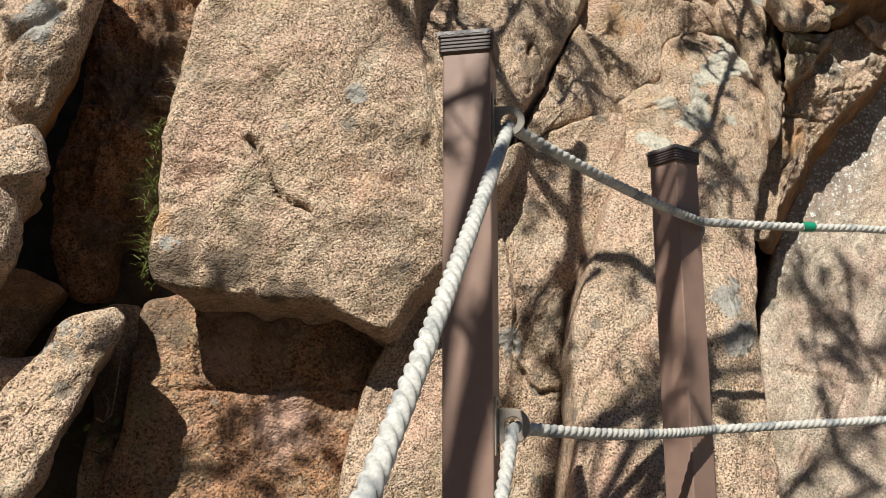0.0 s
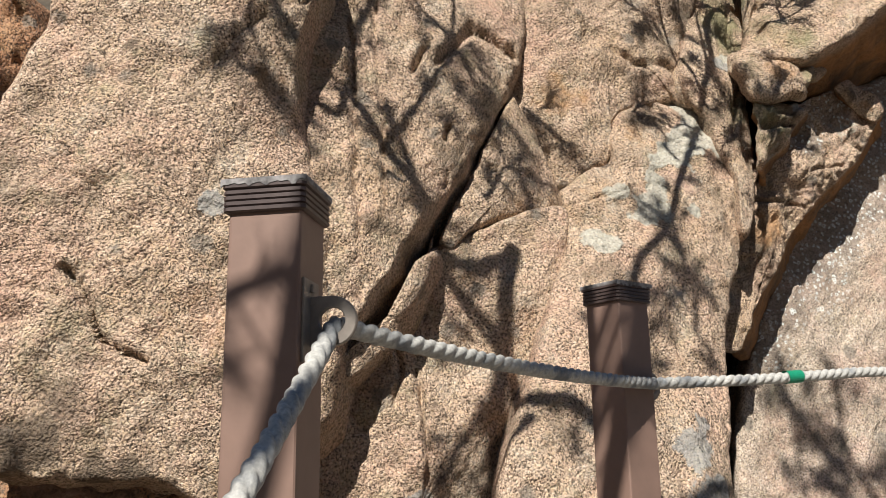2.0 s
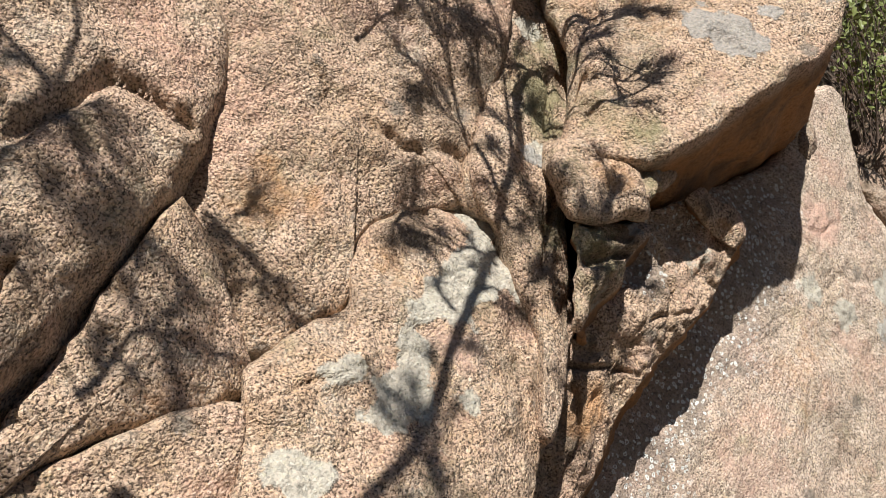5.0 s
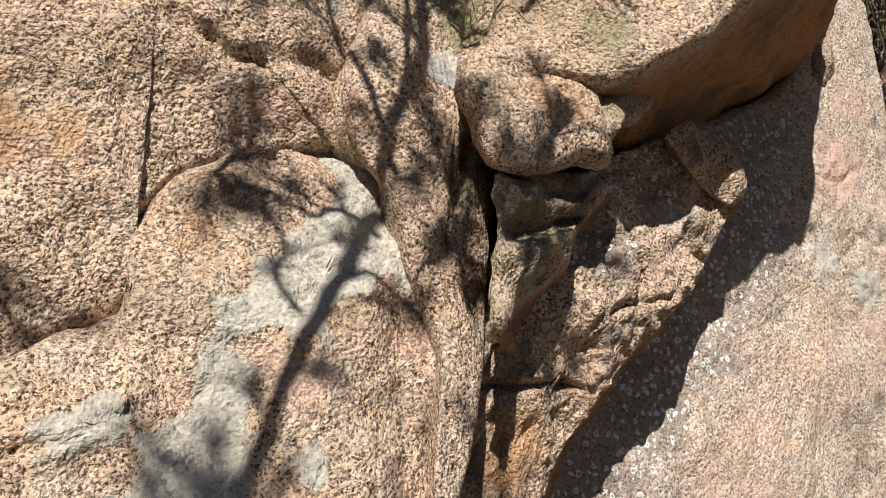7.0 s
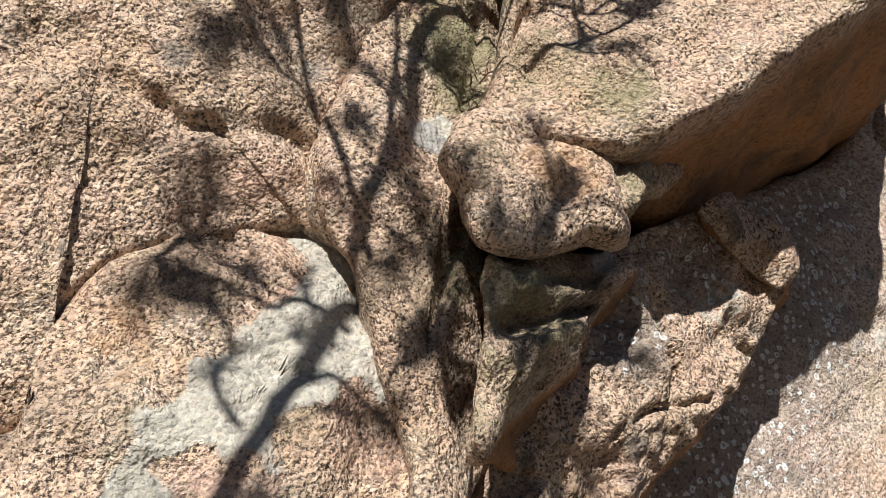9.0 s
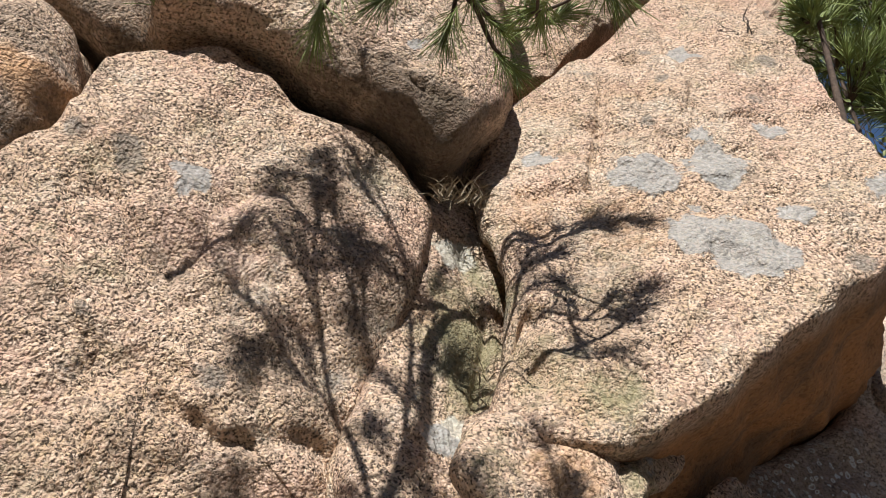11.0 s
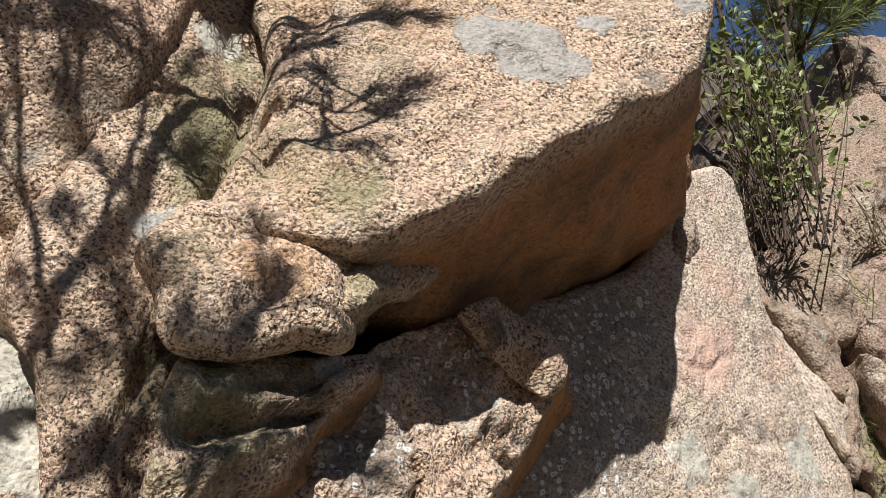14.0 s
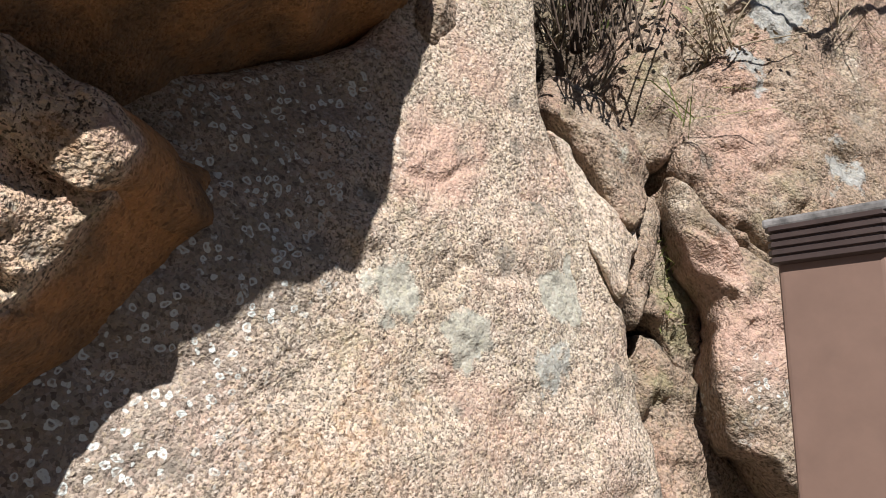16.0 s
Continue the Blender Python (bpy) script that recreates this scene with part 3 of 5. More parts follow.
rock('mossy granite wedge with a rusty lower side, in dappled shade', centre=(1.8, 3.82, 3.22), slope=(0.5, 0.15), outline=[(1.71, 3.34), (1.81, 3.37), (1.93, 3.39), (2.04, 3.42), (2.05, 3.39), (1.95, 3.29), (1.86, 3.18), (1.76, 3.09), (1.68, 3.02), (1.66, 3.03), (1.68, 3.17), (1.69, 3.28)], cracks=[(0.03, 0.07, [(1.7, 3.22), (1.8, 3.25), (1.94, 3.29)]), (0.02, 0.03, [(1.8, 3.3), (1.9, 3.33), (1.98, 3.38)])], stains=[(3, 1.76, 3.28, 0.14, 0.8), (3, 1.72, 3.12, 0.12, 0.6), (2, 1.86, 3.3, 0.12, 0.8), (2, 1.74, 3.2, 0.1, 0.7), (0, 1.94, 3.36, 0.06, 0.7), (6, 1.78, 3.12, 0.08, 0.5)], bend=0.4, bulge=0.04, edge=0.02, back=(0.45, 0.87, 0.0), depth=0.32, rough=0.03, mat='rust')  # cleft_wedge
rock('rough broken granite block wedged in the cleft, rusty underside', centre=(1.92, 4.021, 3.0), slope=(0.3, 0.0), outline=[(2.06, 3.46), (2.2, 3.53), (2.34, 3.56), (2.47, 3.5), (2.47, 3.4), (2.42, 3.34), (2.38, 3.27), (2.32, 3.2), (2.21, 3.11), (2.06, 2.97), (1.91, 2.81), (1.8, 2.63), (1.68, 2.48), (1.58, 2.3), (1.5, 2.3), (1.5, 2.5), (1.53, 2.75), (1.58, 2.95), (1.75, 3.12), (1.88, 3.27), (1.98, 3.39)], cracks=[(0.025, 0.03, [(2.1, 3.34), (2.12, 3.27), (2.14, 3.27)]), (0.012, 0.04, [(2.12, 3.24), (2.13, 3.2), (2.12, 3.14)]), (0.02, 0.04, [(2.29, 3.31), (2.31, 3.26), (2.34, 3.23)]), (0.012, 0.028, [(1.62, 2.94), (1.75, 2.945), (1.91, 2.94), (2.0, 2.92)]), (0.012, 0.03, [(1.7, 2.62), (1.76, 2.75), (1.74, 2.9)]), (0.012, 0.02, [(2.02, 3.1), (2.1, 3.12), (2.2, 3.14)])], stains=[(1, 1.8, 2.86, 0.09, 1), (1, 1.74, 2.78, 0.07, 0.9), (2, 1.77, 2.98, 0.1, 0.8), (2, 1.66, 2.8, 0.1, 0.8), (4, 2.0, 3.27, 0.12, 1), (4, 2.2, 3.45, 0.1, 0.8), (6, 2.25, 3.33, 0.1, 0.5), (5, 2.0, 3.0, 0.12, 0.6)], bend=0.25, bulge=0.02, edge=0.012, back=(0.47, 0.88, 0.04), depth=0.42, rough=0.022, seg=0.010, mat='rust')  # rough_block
# The dark left stain is overhang shade painted onto the stone.
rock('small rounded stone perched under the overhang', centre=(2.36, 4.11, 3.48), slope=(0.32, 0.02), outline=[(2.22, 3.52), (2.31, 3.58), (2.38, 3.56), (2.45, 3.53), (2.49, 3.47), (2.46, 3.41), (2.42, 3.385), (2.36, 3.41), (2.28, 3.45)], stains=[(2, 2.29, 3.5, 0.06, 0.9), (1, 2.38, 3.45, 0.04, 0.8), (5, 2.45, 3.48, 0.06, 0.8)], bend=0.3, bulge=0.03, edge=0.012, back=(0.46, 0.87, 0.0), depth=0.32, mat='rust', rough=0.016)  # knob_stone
# Kind 4 spots follow the overhang's shadow: real rosettes on a shade-darkened ground.
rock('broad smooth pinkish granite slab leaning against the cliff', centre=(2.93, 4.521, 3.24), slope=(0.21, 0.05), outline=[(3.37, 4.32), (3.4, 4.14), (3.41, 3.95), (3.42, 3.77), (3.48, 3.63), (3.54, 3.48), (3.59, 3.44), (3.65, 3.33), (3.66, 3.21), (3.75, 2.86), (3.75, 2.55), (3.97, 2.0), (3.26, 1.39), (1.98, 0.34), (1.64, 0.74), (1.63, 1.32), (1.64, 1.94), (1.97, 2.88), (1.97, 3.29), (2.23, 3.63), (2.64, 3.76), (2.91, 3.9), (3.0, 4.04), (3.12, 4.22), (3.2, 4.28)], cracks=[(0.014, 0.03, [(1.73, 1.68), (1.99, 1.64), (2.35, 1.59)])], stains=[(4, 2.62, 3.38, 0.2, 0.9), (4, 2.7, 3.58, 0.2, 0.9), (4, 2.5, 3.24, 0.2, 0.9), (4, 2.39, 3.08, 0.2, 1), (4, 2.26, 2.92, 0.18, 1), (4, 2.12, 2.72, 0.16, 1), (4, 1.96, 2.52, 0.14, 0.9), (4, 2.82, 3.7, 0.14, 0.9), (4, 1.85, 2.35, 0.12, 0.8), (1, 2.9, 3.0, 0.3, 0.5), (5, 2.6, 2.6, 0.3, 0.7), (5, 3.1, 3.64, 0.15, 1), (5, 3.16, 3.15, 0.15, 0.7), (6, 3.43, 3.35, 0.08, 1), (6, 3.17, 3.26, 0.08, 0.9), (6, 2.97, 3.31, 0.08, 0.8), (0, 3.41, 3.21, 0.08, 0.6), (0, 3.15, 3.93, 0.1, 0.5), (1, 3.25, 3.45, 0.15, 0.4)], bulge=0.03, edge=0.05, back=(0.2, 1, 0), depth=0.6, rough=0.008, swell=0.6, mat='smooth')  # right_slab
rock('thin proud sheet of pinkish granite on the leaning slab', centre=(3.2, 4.592, 3.68), slope=(0.21, -0.02), outline=[(2.97, 4.02), (2.985, 3.88), (2.95, 3.62), (2.915, 3.43), (2.97, 3.28), (3.12, 3.17), (3.36, 3.12), (3.55, 3.28), (3.58, 3.42), (3.5, 3.6), (3.4, 3.76), (3.37, 4.0), (3.33, 4.25), (3.25, 4.27), (3.1, 4.18)], cracks=[(0.008, 0.01, [(3.05, 3.5), (3.2, 3.42), (3.4, 3.5)])], stains=[(5, 3.1, 3.64, 0.15, 1), (5, 3.2, 3.85, 0.12, 0.7), (6, 3.43, 3.4, 0.08, 0.8), (3, 3.28, 4.05, 0.12, 0.5)], bend=0.3, bulge=0.015, edge=0.015, back=(0.2, 1, 0), depth=0.1, rough=0.006, swell=0.15, mat='smooth')  # slab_flake
rock('small rounded stone below the boulder', centre=(3.1, 4.573, 4.0), slope=(0.29, 0.25), outline=[(3.01, 3.97), (3.05, 4.13), (3.21, 4.2), (3.18, 4.02), (3.16, 3.94), (3.09, 3.87), (3.02, 3.89)], bulge=0.05, edge=0.04, back=(0.2, 1, -0.1), depth=0.25, mat='dusky')  # stub_stone
rock('slender tilted rock splinter', centre=(3.66, 4.815, 3.82), slope=(0.3, 0.4), outline=[(3.54, 4.01), (3.62, 4.07), (3.71, 4.03), (3.81, 3.91), (3.85, 3.75), (3.75, 3.6), (3.69, 3.56), (3.65, 3.6), (3.61, 3.72), (3.55, 3.85), (3.51, 3.9)], stains=[(2, 3.56, 3.92, 0.04, 0.8), (6, 3.73, 3.79, 0.05, 0.5)], bend=0.3, bulge=0.03, edge=0.025, back=(0.3, 1, 0), depth=0.12, mat='dusky', rough=0.02)  # slender_rock
rock('weathered rock shoulder beside the shrub', centre=(3.96, 4.917, 4.17), slope=(0.1, 0.3), outline=[(3.83, 4.24), (4.01, 4.56), (4.26, 4.81), (4.2, 4.46), (4.02, 4.08), (3.9, 3.79), (3.83, 3.78), (3.79, 3.85), (3.76, 3.96)], stains=[(2, 3.88, 3.92, 0.12, 0.7), (3, 3.85, 4.09, 0.1, 0.6), (5, 4.03, 4.34, 0.1, 0.7)], bend=0.3, bulge=0.07, edge=0.06, back=(0, 1, 0), depth=0.5, mat='dusky', rough=0.02)  # shoulder_rock
rock('large pinkish lichen-marked rock', centre=(4.03, 4.661, 3.33), slope=(-0.05, 0.13), outline=[(3.84, 3.73), (3.9, 3.69), (3.94, 3.59), (3.97, 3.55), (4.03, 3.55), (4.13, 3.48), (4.28, 3.35), (4.46, 3.17), (4.4, 2.85), (4.18, 2.83), (4.03, 2.92), (3.91, 3.02), (3.87, 3.14), (3.87, 3.25), (3.93, 3.38), (3.87, 3.46), (3.83, 3.58)], cracks=[(0.022, 0.07, [(3.91, 3.7), (3.95, 3.62), (3.99, 3.57), (4.04, 3.54)]), (0.03, 0.07, [(3.83, 3.52), (3.87, 3.4), (3.93, 3.34)]), (0.02, 0.03, [(3.84, 3.58), (3.91, 3.52), (3.95, 3.44)])], stains=[(5, 4.04, 3.28, 0.2, 0.9), (5, 3.92, 3.47, 0.1, 0.9), (2, 3.87, 3.61, 0.06, 0.7), (2, 3.95, 3.34, 0.08, 0.6), (2, 4.1, 3.05, 0.1, 0.5), (4, 3.96, 3.14, 0.1, 0.4), (2, 3.92, 3.04, 0.08, 0.6)], bend=0.3, bulge=0.04, edge=0.025, back=(0.35, 1, -0.1), depth=0.3, mat='dusky', rough=0.018)  # pink_rock
rock('pale rounded rock with blue-grey lichen under pine shadow', centre=(4.45, 4.806, 4.05), slope=(-0.03, 0.2), outline=[(3.96, 4.06), (4.11, 4.16), (4.27, 4.4), (4.45, 4.73), (5.4, 5.39), (5.66, 4.83), (4.89, 3.34), (4.46, 3.23), (4.27, 3.4), (4.08, 3.57), (3.97, 3.67), (3.9, 3.78)], cracks=[(0.02, 0.06, [(3.96, 4.1), (3.92, 3.94), (3.87, 3.78)]), (0.022, 0.08, [(3.87, 3.78), (3.94, 3.74), (3.97, 3.65), (4.02, 3.57), (4.07, 3.55)]), (0.016, 0.06, [(4.01, 3.63), (4.1, 3.59), (4.17, 3.53)]), (0.018, 0.03, [(4.27, 4.4), (4.37, 4.18), (4.41, 3.97), (4.46, 3.83)]), (0.012, 0.02, [(4.13, 4.17), (4.17, 3.86)])], stains=[(2, 3.99, 3.95, 0.1, 0.5), (2, 4.13, 3.64, 0.1, 0.5), (0, 4.39, 4.39, 0.12, 0.9), (0, 4.44, 3.79, 0.1, 0.6), (5, 4.16, 3.9, 0.2, 0.8), (0, 4.19, 4.13, 0.1, 0.6)], rough=0.015, bend=0.3, bulge=0.06, edge=0.03, back=(0, 1, 0), depth=0.6, mat='dusky')  # pale_rock
rock('granite outcrop above the shrub', centre=(4.25, 5.046, 4.57), slope=(-0.43, 0.32), outline=[(3.99, 4.36), (4.09, 4.69), (4.25, 4.99), (4.57, 5.1), (4.49, 4.67), (4.33, 4.42), (4.21, 4.22), (4.09, 4.15)], stains=[(5, 4.13, 4.49, 0.1, 0.6)], bulge=0.07, edge=0.07, back=(0, 1, 0), depth=0.6, mat='dusky')  # upper_right_rock
rock('narrow mossy rock rib in the crevice', centre=(3.9, 4.836, 3.39), slope=(0.19, 0.07), outline=[(3.86, 3.66), (3.91, 3.63), (3.97, 3.5), (4.03, 3.36), (4.0, 3.2), (3.94, 3.17), (3.87, 3.22), (3.82, 3.32), (3.78, 3.37), (3.83, 3.49)], stains=[(3, 3.91, 3.42, 0.12, 0.9), (3, 3.93, 3.3, 0.08, 0.8), (2, 3.88, 3.58, 0.05, 0.6)], rough=0.025, bend=0.3, bulge=0.03, edge=0.025, back=(0.3, 1, 0), depth=0.2, mat='dusky')  # moss_rock
rock('greenish-tan rock rib at the foot of the crevice', centre=(3.95, 4.837, 3.0), slope=(0.19, 0.07), outline=[(3.77, 3.31), (3.83, 3.3), (3.89, 3.23), (3.97, 3.17), (4.07, 3.01), (4.23, 2.9), (4.34, 2.79), (4.28, 2.55), (3.78, 2.61), (3.78, 2.85), (3.74, 3.09), (3.71, 3.22)], stains=[(3, 3.8, 3.17, 0.08, 0.7), (1, 3.95, 2.99, 0.1, 0.5), (5, 4.1, 2.87, 0.1, 0.6)], rough=0.025, bend=0.3, bulge=0.03, edge=0.03, back=(0.3, 1, 0), depth=0.25, mat='dusky')  # lower_rib
rock('dark-stained boulder above the dome', centre=(0.74, 3.946, 4.97), slope=(0.2, 0.1), outline=[(0.46, 4.68), (0.57, 4.73), (0.71, 4.66), (0.83, 4.57), (0.91, 4.57), (0.92, 4.68), (0.98, 4.97), (1.02, 5.21), (0.97, 5.61), (0.61, 5.66), (0.22, 5.31)], stains=[(1, 0.75, 4.76, 0.1, 0.8), (2, 0.62, 4.76, 0.25, 0.9), (2, 0.82, 4.7, 0.2, 0.9)], bend=0.3, bulge=0.08, edge=0.06, back=(0, 1, 0.2), depth=0.6)  # top_left_rock
rock('shadowed granite boulder with orange stains', centre=(0.68, 3.805, 4.36), slope=(0.25, 0.1), outline=[(0.62, 4.05), (0.74, 4.09), (0.79, 4.22), (0.82, 4.34), (0.79, 4.48), (0.75, 4.58), (0.65, 4.63), (0.5, 4.57), (0.44, 4.29)], stains=[(1, 0.74, 4.3, 0.12, 0.9), (2, 0.75, 4.18, 0.15, 0.9), (2, 0.72, 4.45, 0.1, 0.7)], bulge=0.08, edge=0.06, back=(0, 1, 0.2), depth=0.6)  # left_upper_rock
# Dark lower-edge stains: varnish streaks, with the hollow's shade painted in.
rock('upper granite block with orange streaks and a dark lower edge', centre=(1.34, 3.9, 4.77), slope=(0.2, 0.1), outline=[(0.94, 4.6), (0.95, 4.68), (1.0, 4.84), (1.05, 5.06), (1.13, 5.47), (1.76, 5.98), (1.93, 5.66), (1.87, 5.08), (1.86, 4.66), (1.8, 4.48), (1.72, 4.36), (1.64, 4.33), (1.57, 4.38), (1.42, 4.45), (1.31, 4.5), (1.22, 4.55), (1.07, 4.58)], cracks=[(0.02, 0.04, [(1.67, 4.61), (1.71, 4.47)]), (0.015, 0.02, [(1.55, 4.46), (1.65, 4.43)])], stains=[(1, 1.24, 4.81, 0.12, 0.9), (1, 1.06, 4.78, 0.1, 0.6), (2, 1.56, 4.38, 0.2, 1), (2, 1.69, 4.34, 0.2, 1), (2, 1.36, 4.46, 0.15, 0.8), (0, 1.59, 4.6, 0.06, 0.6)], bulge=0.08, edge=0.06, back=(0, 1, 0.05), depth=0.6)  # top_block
rock('granite boulder behind the pine branch', centre=(2.6, 4.706, 6.16), slope=(0.15, 0.1), outline=[(1.95, 5.1), (1.97, 5.69), (2.13, 6.72), (2.67, 7.25), (3.45, 7.52), (3.24, 6.57), (3.18, 6.1), (2.89, 5.94), (2.42, 5.5), (2.13, 5.15)], stains=[(2, 2.37, 5.46, 0.1, 0.7)], bulge=0.1, edge=0.08, back=(0, 1, 0), depth=0.7)  # top_right_rock
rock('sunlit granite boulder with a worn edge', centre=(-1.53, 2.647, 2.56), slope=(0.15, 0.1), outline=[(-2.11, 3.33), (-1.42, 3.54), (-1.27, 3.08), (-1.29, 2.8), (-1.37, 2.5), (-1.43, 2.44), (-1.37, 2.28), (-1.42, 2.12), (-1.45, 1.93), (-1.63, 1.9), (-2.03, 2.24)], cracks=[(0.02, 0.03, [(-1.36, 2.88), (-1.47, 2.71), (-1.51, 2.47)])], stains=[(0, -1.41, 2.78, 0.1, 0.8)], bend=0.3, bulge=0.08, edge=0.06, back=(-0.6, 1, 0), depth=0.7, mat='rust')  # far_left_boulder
# Dark stains deepen the crevice's shade in the column's own colour.
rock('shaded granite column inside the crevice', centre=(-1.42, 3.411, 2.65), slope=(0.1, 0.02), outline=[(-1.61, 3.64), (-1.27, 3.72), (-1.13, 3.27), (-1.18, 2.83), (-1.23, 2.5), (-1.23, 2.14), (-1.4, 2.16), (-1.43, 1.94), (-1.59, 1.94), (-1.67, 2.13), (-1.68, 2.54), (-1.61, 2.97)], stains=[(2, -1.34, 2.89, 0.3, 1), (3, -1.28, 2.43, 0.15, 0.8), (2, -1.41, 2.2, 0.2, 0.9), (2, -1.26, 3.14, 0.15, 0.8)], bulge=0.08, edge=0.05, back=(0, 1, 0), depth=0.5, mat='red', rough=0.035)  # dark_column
rock('shadowed ledge with an orange rim', centre=(-1.89, 3.244, 1.83), slope=(0.1, 0.1), outline=[(-2.35, 2.05), (-1.8, 2.05), (-1.56, 1.97), (-1.63, 1.85), (-1.74, 1.65), (-2.22, 1.39)], stains=[(1, -1.71, 1.98, 0.2, 0.9), (2, -1.73, 1.84, 0.2, 0.8)], bulge=0.04, edge=0.05, back=(-0.5, 1, -0.1), depth=0.4)  # left_ledge
rock('pale leaning rock at the foot of the crevice', centre=(-1.31, 2.605, 1.46), slope=(0.2, 0.2), outline=[(-1.25, 1.77), (-1.11, 1.83), (-1.07, 1.78), (-1.14, 1.57), (-1.21, 1.38), (-1.28, 1.18), (-1.43, 0.96), (-1.71, 1.19), (-1.53, 1.39), (-1.36, 1.61)], stains=[(0, -1.26, 1.71, 0.1, 0.5)], bend=0.3, bulge=0.03, rough=0.025, edge=0.02, back=(-0.45, 1, -0.1), depth=0.5)  # leaning_rock
# Dark stains along the top paint in the slab's shadow on this wall.
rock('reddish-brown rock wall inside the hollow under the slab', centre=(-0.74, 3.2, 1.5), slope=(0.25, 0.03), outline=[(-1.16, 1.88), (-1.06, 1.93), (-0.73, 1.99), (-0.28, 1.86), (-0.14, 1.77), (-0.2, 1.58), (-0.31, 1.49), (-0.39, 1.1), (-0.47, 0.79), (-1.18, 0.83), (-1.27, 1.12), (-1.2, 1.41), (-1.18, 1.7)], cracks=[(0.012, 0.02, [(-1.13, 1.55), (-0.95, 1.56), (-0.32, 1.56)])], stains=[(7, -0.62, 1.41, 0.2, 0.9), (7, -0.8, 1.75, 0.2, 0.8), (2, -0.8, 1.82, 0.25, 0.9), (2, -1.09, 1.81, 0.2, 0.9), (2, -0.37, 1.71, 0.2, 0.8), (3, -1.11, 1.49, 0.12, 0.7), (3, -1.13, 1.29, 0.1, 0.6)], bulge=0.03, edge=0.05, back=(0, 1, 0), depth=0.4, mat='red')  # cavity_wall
rock('short upright rock splinter in the crevice', centre=(3.78, 4.789, 3.53), slope=(0.27, 0.22), outline=[(3.8, 3.7), (3.88, 3.72), (3.87, 3.61), (3.8, 3.44), (3.7, 3.3), (3.69, 3.4), (3.74, 3.55)], bend=0.3, bulge=0.03, edge=0.02, back=(0.1, 1, 0), depth=0.25, mat='dusky')  # splinter_two
rock('worn shoulder at the edge of the slab', centre=(3.59, 4.726, 3.59), slope=(0.38, 0.36), outline=[(3.47, 3.81), (3.53, 3.8), (3.62, 3.66), (3.72, 3.6), (3.71, 3.51), (3.62, 3.36), (3.58, 3.39), (3.52, 3.5), (3.51, 3.64)], bend=0.3, bulge=0.02, edge=0.02, back=(0.3, 1, 0), depth=0.2, mat='smooth', rough=0.015)  # slab_shoulder
# One large dark stain stands in for shade deep in the crevice.
rock('rock deep in the crevice, coloured dark for its shade', centre=(-1.3, 3.279, 1.47), slope=(0.15, 0.05), outline=[(-1.45, 1.86), (-1.31, 1.91), (-1.22, 1.86), (-1.16, 1.68), (-1.2, 1.54), (-1.23, 1.31), (-1.26, 1.09), (-1.35, 0.89), (-1.43, 1.1), (-1.39, 1.49)], stains=[(2, -1.31, 1.53, 0.3, 1), (3, -1.26, 1.76, 0.1, 0.7)], bulge=0.05, edge=0.06, back=(0, 1, 0), depth=0.3)  # cavity_lump
rock('worn granite block with a chipped edge', centre=(-1.43, 2.422, 2.17), slope=(0.15, 0.1), outline=[(-1.82, 2.42), (-1.43, 2.38), (-1.32, 2.39), (-1.26, 2.22), (-1.33, 2.16), (-1.31, 2.02), (-1.34, 1.9), (-1.64, 1.87)], stains=[(0, -1.34, 2.31, 0.1, 0.4), (2, -1.29, 2.0, 0.1, 0.5)], bend=0.3, bulge=0.05, edge=0.05, back=(-0.6, 1, 0), depth=0.6)  # far_left_block
rock('pinkish rock at the foot of the crevice', centre=(-1.6, 2.76, 1.49), slope=(0.15, 0.1), outline=[(-1.94, 1.64), (-1.49, 1.65), (-1.38, 1.65), (-1.42, 1.53), (-1.47, 1.34), (-1.85, 1.16)], stains=[(5, -1.48, 1.6, 0.2, 0.6)], bulge=0.05, edge=0.05, back=(-0.6, 1, 0), depth=0.4)  # left_foot_rock
rock('distant weathered granite outcrop against the sky', centre=(8.29, 10.66, 13.31), slope=(0.1, 0.1), outline=[(6.87, 11.86), (7.34, 13.28), (7.65, 13.93), (8.16, 14.38), (8.6, 14.38), (9.18, 14.76), (9.32, 14.37), (9.27, 13.69), (9.06, 12.85), (8.34, 11.69), (7.42, 11.22)], cracks=[(0.08, 0.15, [(8.88, 14.39), (8.51, 13.46), (8.39, 12.4)]), (0.08, 0.12, [(7.77, 13.25), (8.22, 13.69), (8.57, 13.48)])], bulge=0.3, edge=0.3, back=(0, 1, 0), depth=0.8, rough=0.05, seg=0.06)  # distant_rock
rock('recessed mossy rock at the back of the groove', centre=(1.7, 4.125, 3.85), slope=(0.34, 0.26), outline=[(1.42, 3.43), (1.48, 3.84), (1.58, 4.26), (1.75, 4.47), (1.93, 4.39), (1.95, 3.92), (1.85, 3.59), (1.76, 3.38), (1.58, 3.37)], stains=[(3, 1.74, 3.94, 0.3, 0.9), (2, 1.64, 3.98, 0.2, 0.5)], bulge=0.02, edge=0.05, back=(0, 1, 0), depth=0.3)  # groove_floor
